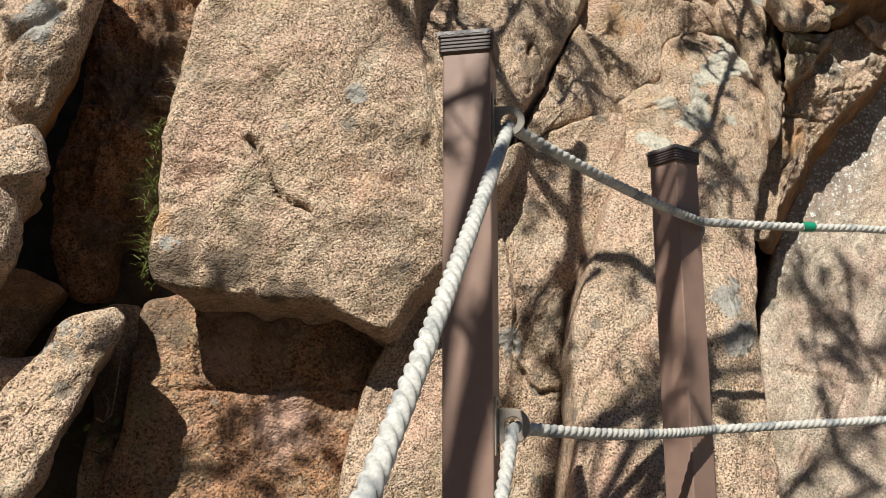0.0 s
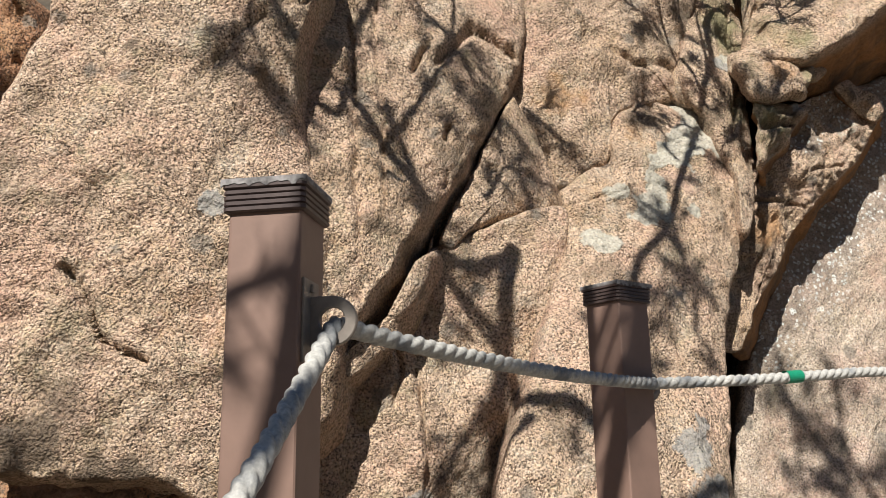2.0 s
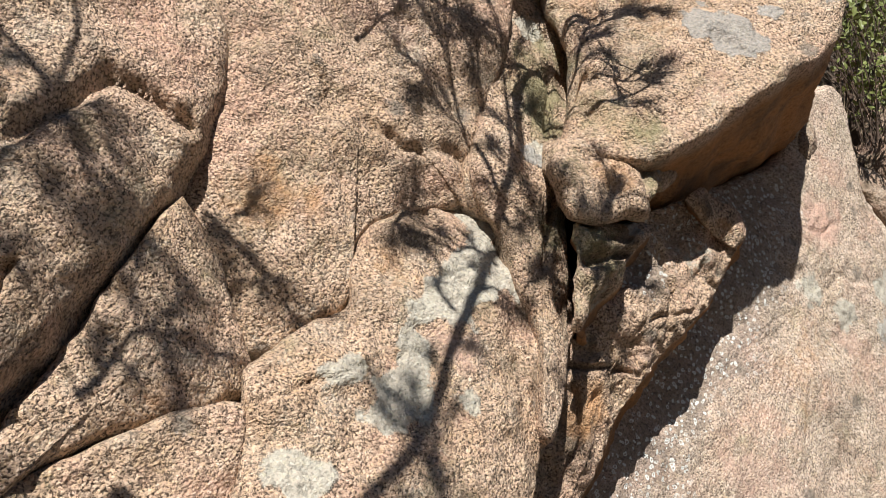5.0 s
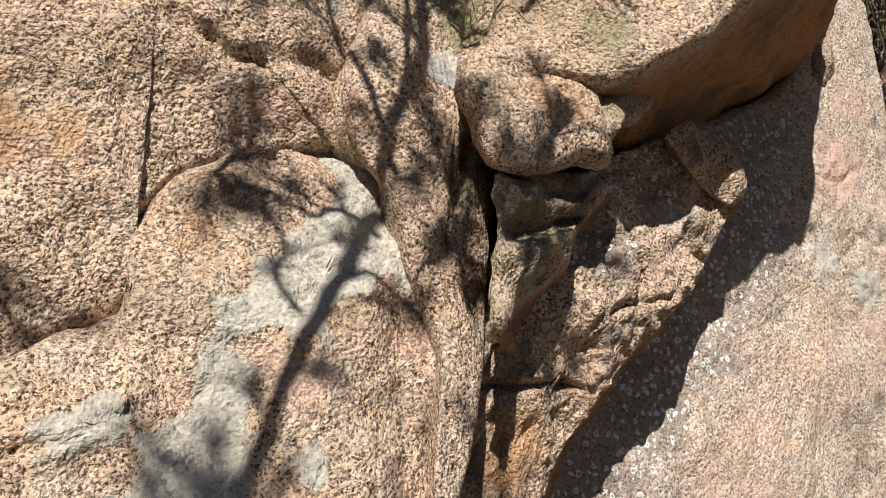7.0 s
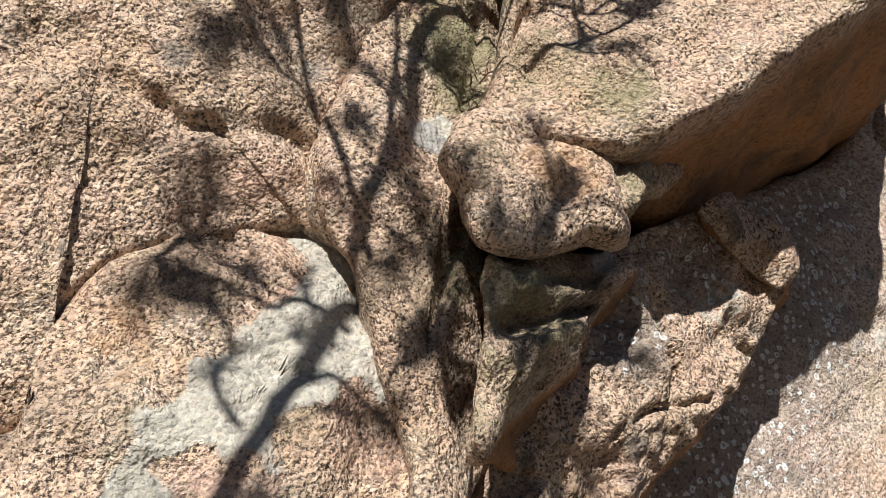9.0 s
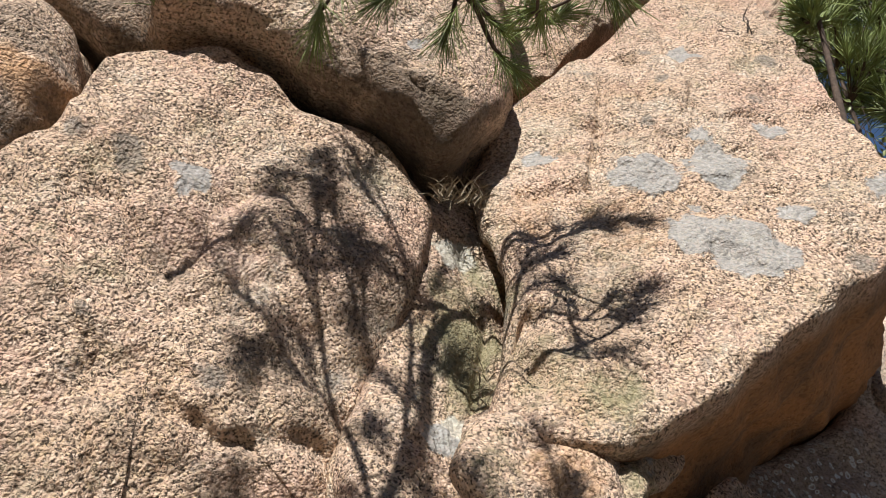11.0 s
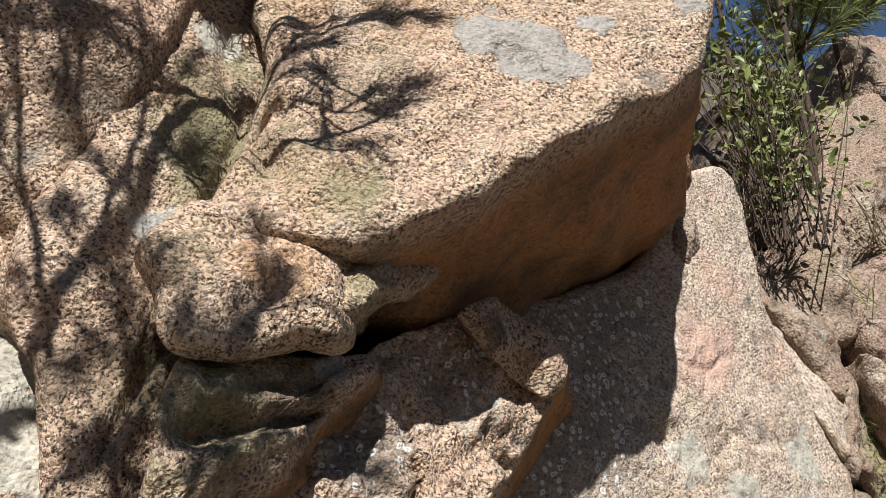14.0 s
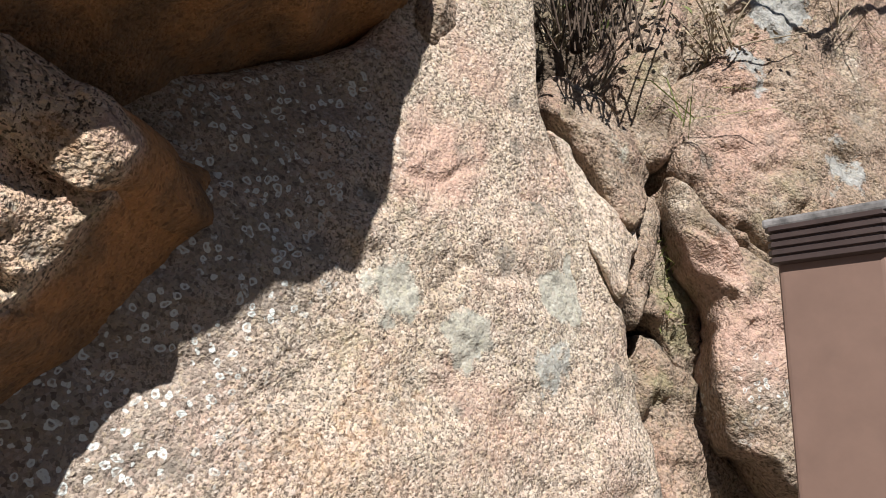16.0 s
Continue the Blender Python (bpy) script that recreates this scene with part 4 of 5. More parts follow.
# Near-black tones and stains put the deep crevice's shade into the colour.
rock('rock at the back of the crevice, coloured dark for its shade', centre=(4.01, 5.195, 3.98), slope=(0.12, 0.22), outline=[(3.67, 4.49), (4.04, 5.21), (4.47, 5.37), (4.44, 4.7), (4.19, 3.77), (4.09, 3.17), (4.02, 2.76), (3.74, 2.77), (3.76, 3.52), (3.7, 4.04)], stains=[(2, 4.04, 4.34, 0.5, 1), (2, 3.98, 3.65, 0.4, 1), (3, 3.92, 3.18, 0.2, 0.6)], bulge=0.02, edge=0.08, back=(0, 1, 0), depth=0.4, mat='dark')  # crevice_back
rock('tall pinkish granite wall beside the shrub', centre=(4.95, 5.4, 4.9), slope=(0.1, 0.25), outline=[(3.95, 3.97), (4.13, 4.46), (4.49, 5.02), (4.72, 5.42), (5.02, 5.9), (5.6, 6.12), (6.5, 6.0), (6.4, 4.4), (5.2, 3.9), (4.4, 3.7)], cracks=[(0.03, 0.06, [(4.3, 4.2), (4.55, 4.7), (4.9, 5.3)]), (0.02, 0.04, [(4.5, 4.1), (4.7, 4.6), (5.3, 5.3)])], stains=[(5, 4.4, 4.5, 0.3, 0.9), (0, 4.6, 4.7, 0.12, 0.8), (5, 4.8, 5.1, 0.3, 0.7), (2, 4.2, 4.3, 0.15, 0.6), (3, 4.35, 4.8, 0.15, 0.5)], bulge=0.06, edge=0.06, back=(0.1, 1, 0), depth=0.6, rough=0.02, seg=0.03, mat='dusky')  # shrub_wall
rock('thin rock rib along the slanting crack', centre=(0.17, 3.155, 2.34), slope=(0.56, -0.0), outline=[(0.01, 2.19), (0.08, 2.24), (0.15, 2.3), (0.23, 2.43), (0.26, 2.53), (0.31, 2.56), (0.31, 2.48), (0.23, 2.31), (0.13, 2.19), (0.04, 2.13)], bend=0.3, bulge=0.02, edge=0.025, back=(0.1, 1, 0), depth=0.2, rough=0.014)  # strip_rock
rock('grey-green finger of rock beside the lobe', centre=(2.01, 3.875, 3.52), slope=(0.48, 0.34), outline=[(1.92, 3.5), (1.96, 3.54), (2.02, 3.575), (2.08, 3.6), (2.12, 3.58), (2.125, 3.55), (2.08, 3.505), (2.02, 3.475), (1.97, 3.43), (1.92, 3.43)], stains=[(3, 2.0, 3.49, 0.15, 0.75), (0, 2.04, 3.53, 0.05, 0.5)], bulge=0.008, edge=0.025, back=(0.3, 0.85, 0.5), depth=0.2, rough=0.012)  # finger_rock
# The dark stain over this rock holds varnish and the gap's shade.
rock('varnished rock in the gap above the groove, darkened for its shade', centre=(1.77, 4.333, 4.59), slope=(0.2, 0.1), outline=[(1.58, 4.52), (1.68, 4.6), (1.87, 4.78), (1.97, 4.89), (1.9, 4.56), (1.75, 4.38), (1.65, 4.36)], stains=[(2, 1.74, 4.5, 0.4, 1), (1, 1.85, 4.65, 0.1, 0.6)], bulge=0.02, edge=0.04, back=(0, 1, 0), depth=0.3)  # top_gap_rock


# ---- rope rail ----
def post(x, y, top, turn, rings=((0.2, 0.87),), height=1.25, label="brown square metal rail post with a ribbed dark cap"):
    """A square post with a ribbed cap, and for each rope a side plate with an eye."""
    thing = tagged(new("rail_post"), label, "post", group="posts of the rope rail")
    thing.matrix_basis = pose(x, y, top - height, 0, 0, turn)
    w = 0.0545
    part("post_body", box_bm(-w, w, -w, w, 0, height - 0.03, 0.006, 3), POST_BROWN, thing)
    bm = bmesh.new()
    rows = [(w + 0.001, -0.045), (w + 0.006, -0.043)]
    for k in range(4):
        z = -0.043 + k * 0.0085
        rows += [(w + 0.0075, z + 0.001), (w + 0.0075, z + 0.006), (w + 0.005, z + 0.0068), (w + 0.005, z + 0.0082)]
    rows += [(w + 0.009, -0.0075), (w + 0.009, -0.002), (w + 0.006, 0.0), (w - 0.01, 0.004)]
    corner, loops = 0.006, []
    for half, z in rows:
        loop = []
        for sx, sy in ((1, 1), (-1, 1), (-1, -1), (1, -1)):
            a = [(sx * half, sy * (half - corner)), (sx * (half - corner), sy * half)]
            if sx * sy < 0:
                a.reverse()
            loop += [bm.verts.new((px, py, height + z)) for px, py in a]
        loops.append(loop)
    for a, b in zip(loops[:-1], loops[1:]):
        for i in range(8):
            bm.faces.new((a[i], a[(i + 1) % 8], b[(i + 1) % 8], b[i]))
    bm.faces.new(loops[-1])
    cap = part("cap", bm, CAP_BROWN, thing, "dark ribbed plastic cap")
    part("cap_top", box_bm(-w - 0.0095, w + 0.0095, -w - 0.0095, w + 0.0095, height - 0.004, height + 0.0065, 0.003), CAP_DUST, cap, "pale peeling weathered cap top")
    peel, rng = bmesh.new(), random.Random(int(abs(x) * 1000))
    edge, e = [], w + 0.0102
    for k in range(25):
        edge.append((-e + 2 * e * k / 24, height - rng.choice((0.001, 0.001, 0.002, 0.004, 0.007)) - 0.002 * rng.random()))
    for depth in (e, e - 0.002):
        up = [peel.verts.new((px, -depth, height + 0.005)) for px, pz in edge]
        low = [peel.verts.new((px, -depth, pz)) for px, pz in edge]
        for k in range(24):
            peel.faces.new((up[k], low[k], low[k + 1], up[k + 1]))
    part("peeling_edge", peel, CAP_DUST, cap, "ragged pale weathered rim")
    for side, z in rings:
        plate = part("side_plate", box_bm(w, w + 0.004, -0.045 + side, 0.02 + side, z - 0.06, z + 0.06, 0.0015), STEEL, thing, "grey metal plate")
        bm = bmesh.new()
        loops, steps = [], 32
        for radius, y in ((0.019, -0.0035), (0.0205, -0.005), (0.0345, -0.005), (0.036, -0.0035), (0.036, 0.0035), (0.0345, 0.005), (0.0205, 0.005), (0.019, 0.0035)):
            loop = []
            for a in (2 * math.pi * i / steps for i in range(steps)):
                cx, cz = math.cos(a), math.sin(a)
                wide = radius if radius < 0.03 or cx > 0 else radius / max(abs(cx), abs(cz))
                loop.append(bm.verts.new((w + 0.036 + wide * cx, side - 0.012 + y, z + wide * cz)))
            loops.append(loop)
        for one, two in zip(loops, loops[1:] + loops[:1]):
            for i in range(steps):
                bm.faces.new((one[i], one[(i + 1) % steps], two[(i + 1) % steps], two[i]))
        part("rope_eye", bm, STEEL, plate)
        for dz in (-0.048, 0.048):
            part("bolt", box_bm(w + 0.003, w + 0.008, side - 0.018, side - 0.006, z + dz - 0.006, z + dz + 0.006, 0.002), STEEL, plate)
    return thing


def rope(points, label, sag=0.0, radius=0.0138):
    """A three-strand twisted rope along points."""
    line = smooth_line(points, 0.004)
    s = np.linspace(0, 1, len(line))
    line[:, 2] -= sag * 4 * s * (1 - s)
    tan = np.gradient(line, axis=0)
    tan /= np.linalg.norm(tan, axis=1)[:, None]
    side = np.cross(tan, (0, 0, 1.0))
    side /= np.linalg.norm(side, axis=1)[:, None]
    up = np.cross(side, tan)
    along = np.r_[0, np.cumsum(np.linalg.norm(np.diff(line, axis=0), axis=1))]
    around = np.linspace(0, 2 * np.pi, 21)[:-1]
    lobe = np.abs(np.cos(1.5 * (around[None] - along[:, None] * 2 * np.pi / 0.085)))
    rad = radius * (0.66 + 0.42 * np.sqrt(lobe))
    rad *= 1 + 0.04 * value_noise(np.c_[along * 60, along * 0, along * 0], 3)[:, None]
    v = line[:, None] + rad[..., None] * (np.cos(around)[None, :, None] * side[:, None] + np.sin(around)[None, :, None] * up[:, None])
    base = line[-1].copy()
    me = mesh_of("rope", v.reshape(-1, 3) - base, grid_faces(len(line), 20, True), ROPE)
    ob = new("rope", me)
    ob.location = base
    return tagged(ob, label, "rope", group="ropes of the rail")


post(-0.40, -0.2, 1.0, -11, ((0.0, 0.97), (0.0, 0.30)))
post(0.062, 1.785, 2.328, -11, ((0.0, 1.05), (0.0, 0.378)))
post(0.77, 2.627, 2.328, 35, ((0.0, 1.004), (0.0, 0.342)))
post(3.22, 3.62, 3.28, 25, ((0.0, 0.90), (0.0, 0.30)))
LAB = "thick white twisted three-strand rope, slightly frayed"
rope([(-0.31, -0.22, 0.72), (0.15, 1.775, 2.125)], LAB, 0.03)
rope([(-0.31, -0.22, 0.05), (0.15, 1.775, 1.453)], LAB, 0.03)
rope([(0.15, 1.775, 2.125), (0.84, 2.59, 2.085)], LAB, 0.015)
rope([(0.15, 1.775, 1.453), (0.84, 2.59, 1.425)], LAB, 0.015)
rope([(0.84, 2.59, 2.085), (1.16, 2.725, 2.10), (1.46, 2.853, 2.122), (1.75, 2.976, 2.15), (2.3, 3.21, 2.32), (3.27, 3.64, 2.93)], LAB, 0.0)
rope([(0.84, 2.59, 1.425), (1.16, 2.725, 1.437), (1.46, 2.853, 1.448), (1.75, 2.976, 1.47), (2.3, 3.21, 1.64), (3.27, 3.64, 2.33)], LAB, 0.0)


def tape(a, b):
    tan = Vector(b) - Vector(a)
    bm = bmesh.new()
    bmesh.ops.create_cone(bm, cap_ends=False, segments=20, radius1=0.0172, radius2=0.0168, depth=tan.length)
    for e in bm.edges:
        e.smooth = True
    ob = new("green_tape", bpy.data.meshes.new("green_tape"))
    bm.to_mesh(ob.data)
    bm.free()
    ob.data.materials.append(TAPE)
    ob.matrix_basis = Matrix.Translation((Vector(a) + Vector(b)) / 2) @ tan.to_track_quat("Z", "Y").to_matrix().to_4x4()
    tagged(ob, "green tape wound round the white rope", "tape")


tape((1.24, 2.76, 2.106), (1.29, 2.781, 2.110))


# ---- pines ----
BOUGHS = [
    ('main', 0.02, 0.012, [(0.15, 1.01, 3.6), (0.46, 1.67, 4.35), (0.67, 2.0, 4.31), (0.88, 2.36, 4.34), (1.14, 2.77, 4.47), (1.29, 3.01, 4.53), (1.38, 3.3, 4.5), (1.46, 3.47, 4.47)]),
    ('fork', 0.008, 0.004, [(1.26, 3.05, 4.15), (1.23, 3.15, 4.28), (1.16, 3.17, 4.46), (1.13, 3.2, 4.66), (1.14, 3.25, 4.86)]),
    ('fork', 0.008, 0.004, [(1.3, 3.13, 4.24), (1.32, 3.2, 4.39), (1.33, 3.24, 4.6), (1.3, 3.27, 4.84), (1.14, 3.26, 4.96)]),
    ('fork', 0.007, 0.004, [(1.49, 3.45, 4.33), (1.61, 3.41, 4.42), (1.69, 3.51, 4.55), (1.87, 3.56, 4.59)]),
    ('fork', 0.007, 0.004, [(1.49, 3.45, 4.3), (1.65, 3.35, 4.3), (1.81, 3.39, 4.28), (1.92, 3.46, 4.32)]),
    ('fork', 0.008, 0.004, [(1.17, 2.88, 4.23), (1.1, 2.9, 4.26), (1.04, 2.9, 4.25), (0.93, 2.9, 4.27)]),
    ('fork', 0.008, 0.004, [(1.06, 2.75, 4.22), (1.13, 2.8, 4.19), (1.21, 2.83, 4.13), (1.3, 2.9, 4.16)]),
    ('fork', 0.008, 0.004, [(0.98, 2.63, 4.21), (0.94, 2.67, 4.26), (0.96, 2.73, 4.33), (0.89, 2.75, 4.37)]),
    ('crossing', 0.03, 0.012, [(0.34, 1.05, 3.78), (0.21, 1.4, 3.85), (0.04, 1.4, 3.9), (-0.03, 1.42, 3.94), (-0.08, 1.46, 4.21), (-0.29, 1.45, 4.5), (-0.43, 1.41, 4.92)]),
    ('fork', 0.016, 0.007, [(0.08, 1.39, 3.92), (0.17, 1.23, 4.02), (0.34, 1.4, 4.17), (0.6, 1.62, 4.39)]),
    ('fork', 0.016, 0.007, [(0.02, 1.37, 3.86), (-0.12, 1.38, 3.59), (-0.18, 1.42, 3.33)]),
    ('fork', 0.016, 0.007, [(-0.18, 1.32, 4.07), (-0.3, 1.34, 3.76), (-0.38, 1.36, 3.42)]),
    ('left', 0.028, 0.012, [(0.12, 1.98, 4.11), (-0.05, 1.81, 4.12), (-0.17, 1.81, 4.17), (-0.28, 1.84, 4.28), (-0.39, 1.88, 4.43), (-0.47, 1.7, 4.45), (-0.62, 1.71, 4.6)]),
    ('fork', 0.016, 0.008, [(-0.38, 1.9, 4.4), (-0.36, 2.02, 4.62), (-0.28, 2.19, 4.86), (-0.2, 2.37, 5.17)]),
    ('fork', 0.012, 0.006, [(-0.26, 1.91, 4.22), (-0.06, 2.15, 4.51), (0.03, 2.34, 4.83), (-0.08, 2.4, 5.06)]),
    ('fork', 0.012, 0.006, [(-0.0, 1.62, 3.97), (-0.13, 1.66, 4.12), (-0.23, 1.7, 4.22)]),
    ('right', 0.016, 0.007, [(1.17, 1.1, 4.27), (0.95, 1.1, 4.39), (0.91, 1.16, 4.91), (0.9, 1.23, 5.29)]),
    ('right', 0.014, 0.007, [(1.35, 1.15, 4.66), (1.16, 1.2, 4.94), (1.16, 1.28, 5.23)]),
    ('far', 0.016, 0.006, [(4.8, 4.33, 5.08), (4.5, 4.33, 4.91), (4.31, 4.34, 4.8), (4.22, 4.37, 4.84), (4.13, 4.4, 4.9)]),
    ('seen', 0.012, 0.007, [(1.4, 3.39, 4.47), (1.46, 3.47, 4.47), (1.52, 3.53, 4.48), (1.61, 3.6, 4.49), (1.7, 3.67, 4.47), (1.76, 3.71, 4.46)]),
    ('seen', 0.007, 0.003, [(1.68, 3.66, 4.49), (1.73, 3.72, 4.42), (1.79, 3.75, 4.38)]),
    ('seen', 0.007, 0.003, [(1.51, 3.52, 4.5), (1.43, 3.55, 4.44), (1.36, 3.6, 4.35), (1.35, 3.63, 4.32)]),
    ('seen', 0.006, 0.003, [(1.51, 3.52, 4.49), (1.33, 3.55, 4.47), (1.21, 3.51, 4.48)]),
    ('seen', 0.006, 0.003, [(1.55, 3.54, 4.47), (1.51, 3.59, 4.43), (1.47, 3.62, 4.41)]),
    ('seen', 0.007, 0.003, [(1.61, 3.59, 4.5), (1.78, 3.59, 4.53), (1.91, 3.58, 4.57), (2.01, 3.57, 4.54)]),
    ('seen', 0.006, 0.003, [(1.69, 3.66, 4.49), (1.78, 3.61, 4.51), (1.85, 3.55, 4.57), (1.91, 3.53, 4.61)]),
    ('seen', 0.006, 0.003, [(1.75, 3.71, 4.46), (1.84, 3.7, 4.48), (1.91, 3.69, 4.52)]),
    ('seen', 0.006, 0.003, [(1.64, 3.63, 4.49), (1.63, 3.66, 4.43), (1.62, 3.69, 4.4)]),
    ('seen', 0.006, 0.003, [(1.54, 3.53, 4.49), (1.67, 3.5, 4.49), (1.76, 3.48, 4.56)]),
    ('seen', 0.006, 0.003, [(0.93, 3.41, 4.35), (0.97, 3.47, 4.32), (1.03, 3.51, 4.33), (1.08, 3.5, 4.38), (1.1, 3.5, 4.42)]),
    # Next two boughs: unseen, added to throw shade into the left crevice.
    ('dense', 0.012, 0.006, [(-2.36, 1.17, 4.15), (-2.22, 1.24, 4.45), (-2.09, 1.3, 4.74), (-2.04, 1.36, 5.2)]),
    ('dense', 0.012, 0.006, [(-2.18, 1.19, 4.16), (-1.99, 1.26, 4.46), (-1.93, 1.32, 4.88), (-1.9, 1.38, 5.27)]),
    ('dense', 0.012, 0.006, [(-1.74, 0.92, 3.41), (-1.48, 1.05, 3.42), (-1.17, 1.19, 3.47)]),
    ('dense', 0.01, 0.005, [(-0.73, 1.43, 4.84), (-0.74, 1.49, 4.5), (-0.62, 1.58, 4.41)]),
    ('dense', 0.01, 0.005, [(-0.25, 2.08, 5.05), (-0.01, 2.15, 4.75), (0.08, 2.17, 4.5)]),
    ('dense', 0.01, 0.005, [(0.35, 2.63, 4.39), (0.5, 2.68, 4.19), (0.57, 2.73, 4.11)]),
    ('dense', 0.01, 0.005, [(0.15, 2.35, 3.92), (0.28, 2.52, 3.98), (0.36, 2.63, 3.86)]),
    ('dense', 0.01, 0.005, [(0.93, 2.96, 4.18), (0.91, 3.0, 4.21), (0.97, 3.07, 4.21)]),
    ('dense', 0.01, 0.005, [(1.32, 2.82, 4.1), (1.33, 2.92, 4.14), (1.36, 3.03, 4.23)]),
    ('dense', 0.006, 0.003, [(1.23, 3.18, 4.58), (1.19, 3.21, 4.71), (1.16, 3.25, 4.87)]),
    ('dense', 0.006, 0.003, [(1.06, 3.13, 4.54), (1.07, 3.2, 4.52)]),
    ('dense', 0.006, 0.003, [(1.66, 3.37, 4.44), (1.77, 3.37, 4.37), (1.86, 3.39, 4.34)]),
    ('dense', 0.01, 0.005, [(0.63, 1.58, 4.25), (0.69, 1.73, 4.36), (0.62, 1.88, 4.59)]),
    ('dense', 0.01, 0.005, [(0.79, 1.07, 5.39), (0.95, 1.16, 5.11), (1.12, 1.25, 4.87)]),
    ('dense', 0.01, 0.005, [(0.8, 1.05, 4.89), (1.08, 1.17, 4.82), (1.31, 1.29, 4.81)]),
    ('dense', 0.007, 0.003, [(1.42, 2.8, 4.12), (1.5, 2.92, 4.18), (1.58, 3.02, 4.26)]),
    ('dense', 0.007, 0.003, [(1.36, 2.93, 4.02), (1.42, 2.98, 4.06), (1.5, 3.02, 4.08)]),
    ('shade', 0.012, 0.006, [(-0.8, 0.1, 3.8), (-0.58, 0.18, 3.72), (-0.38, 0.26, 3.66)]),
    ('shade', 0.010, 0.005, [(-0.75, 0.0, 3.42), (-0.55, 0.14, 3.3), (-0.42, 0.22, 3.14)]),
    ('shade', 0.010, 0.005, [(-0.3, 0.3, 4.05), (-0.05, 0.4, 4.2), (0.2, 0.48, 4.12)]),
    ('shade', 0.010, 0.005, [(-0.22, 0.32, 3.7), (-0.02, 0.42, 3.72), (0.12, 0.5, 3.55)]),
    ('right', 0.014, 0.008, [(0.67, 0.99, 4.28), (0.96, 1.13, 4.42), (1.3, 1.27, 4.49)])
]


def tube(line, r0, r1, sides=8):
    tan = np.gradient(line, axis=0)
    tan /= np.linalg.norm(tan, axis=1)[:, None] + 1e-9
    ref = np.array([0.31, 0.17, 0.93])
    side = np.cross(tan, ref)
    side /= np.linalg.norm(side, axis=1)[:, None] + 1e-9
    up = np.cross(side, tan)
    a = np.linspace(0, 2 * np.pi, sides + 1)[:-1]
    rad = np.linspace(r0, r1, len(line)) * (1 + 0.12 * value_noise(line * 25, 5))
    v = line[:, None] + rad[:, None, None] * (np.cos(a)[None, :, None] * side[:, None] + np.sin(a)[None, :, None] * up[:, None])
    return v.reshape(-1, 3), grid_faces(len(line), sides, True)


class Cloud:
    """Collects pieces of one mesh."""

    def __init__(self):
        self.v, self.f, self.n = [], [], 0

    def add(self, v, f):
        self.v.append(np.asarray(v))
        self.f += (np.asarray(f) + self.n).tolist()
        self.n += len(v)

    def child(self, name, material, parent, smooth=True, label=""):
        if not self.n:
            return None
        v = np.concatenate(self.v) - np.array(parent.location)
        ob = new(name, mesh_of(name, v, self.f, material, smooth))
        ob.parent = parent
        return tagged(ob, label)


rng = np.random.default_rng(4)


def tuft(cloud, at, axis, count=60, length=0.095, spread=0.9, width=0.0009):
    """Needles that stand off a shoot round its tip."""
    axis = np.array(axis, float)
    axis /= np.linalg.norm(axis) + 1e-9
    d = axis + spread * rng.normal(size=(count, 3)) * 0.6
    d /= np.linalg.norm(d, axis=1)[:, None]
    start = np.array(at) - axis * rng.uniform(0, 0.07, (count, 1))
    ln = length * rng.uniform(0.65, 1.1, (count, 1))
    side = np.cross(d, rng.normal(size=(count, 3)))
    side /= np.linalg.norm(side, axis=1)[:, None]
    mid = start + d * ln * 0.55 + np.array([0, 0, -0.004])
    tip = start + d * ln + np.array([0, 0, -0.014])
    v = np.stack([start - side * width, start + side * width, mid + side * width, mid - side * width, tip], 1).reshape(-1, 3)
    k = np.arange(count)[:, None] * 5
    cloud.add(v, k + np.array([[0, 1, 2, 3]]))
    cloud.f += (k + np.array([[3, 2, 4]]) + cloud.n - len(v)).tolist()


def grow_limb(wood, green, kind, r0, r1, pts):
    line = smooth_line(pts, 0.03)
    line = line + 0.006 * np.stack([value_noise(line * 9 + o, 8) for o in (0, 40, 80)], 1)
    v, f = tube(line, r0, r1)
    wood.add(v, f)
    tan = np.gradient(line, axis=0)
    tan /= np.linalg.norm(tan, axis=1)[:, None]
    if kind == "seen":
        tuft(green, line[-1], tan[-1] + np.array([0, 0, 0.1]), 150, 0.10, 0.85, 0.0008)
        if len(line) > 6:
            tuft(green, line[-4], tan[-1] + rng.normal(size=3) * 0.5, 80, 0.09, 0.9, 0.0008)
        return
    gaps = {"main": 0.13, "crossing": 0.14, "left": 0.10, "right": 0.05, "far": 0.2, "dense": 0.025, "shade": 0.05}.get(kind, 0.075)
    s, total = rng.uniform(0, gaps), 0.03 * len(line)
    while s < total - 0.03:
        i = int(s / 0.03)
        d = tan[i] + rng.normal(size=3) * 0.7
        d /= np.linalg.norm(d)
        ln = rng.uniform(0.08, 0.2)
        tw = smooth_line([line[i], line[i] + d * ln * 0.5 + rng.normal(size=3) * 0.01, line[i] + d * ln], 0.03)
        v, f = tube(tw, 0.004, 0.0025, 5)
        wood.add(v, f)
        if rng.random() < 0.85:
            tuft(green, tw[-1], d, 75, 0.095, 0.9, 0.0011)
        s += gaps * rng.uniform(0.6, 1.5)
    tuft(green, line[-1], tan[-1], 90, 0.11, 0.7, 0.0011)


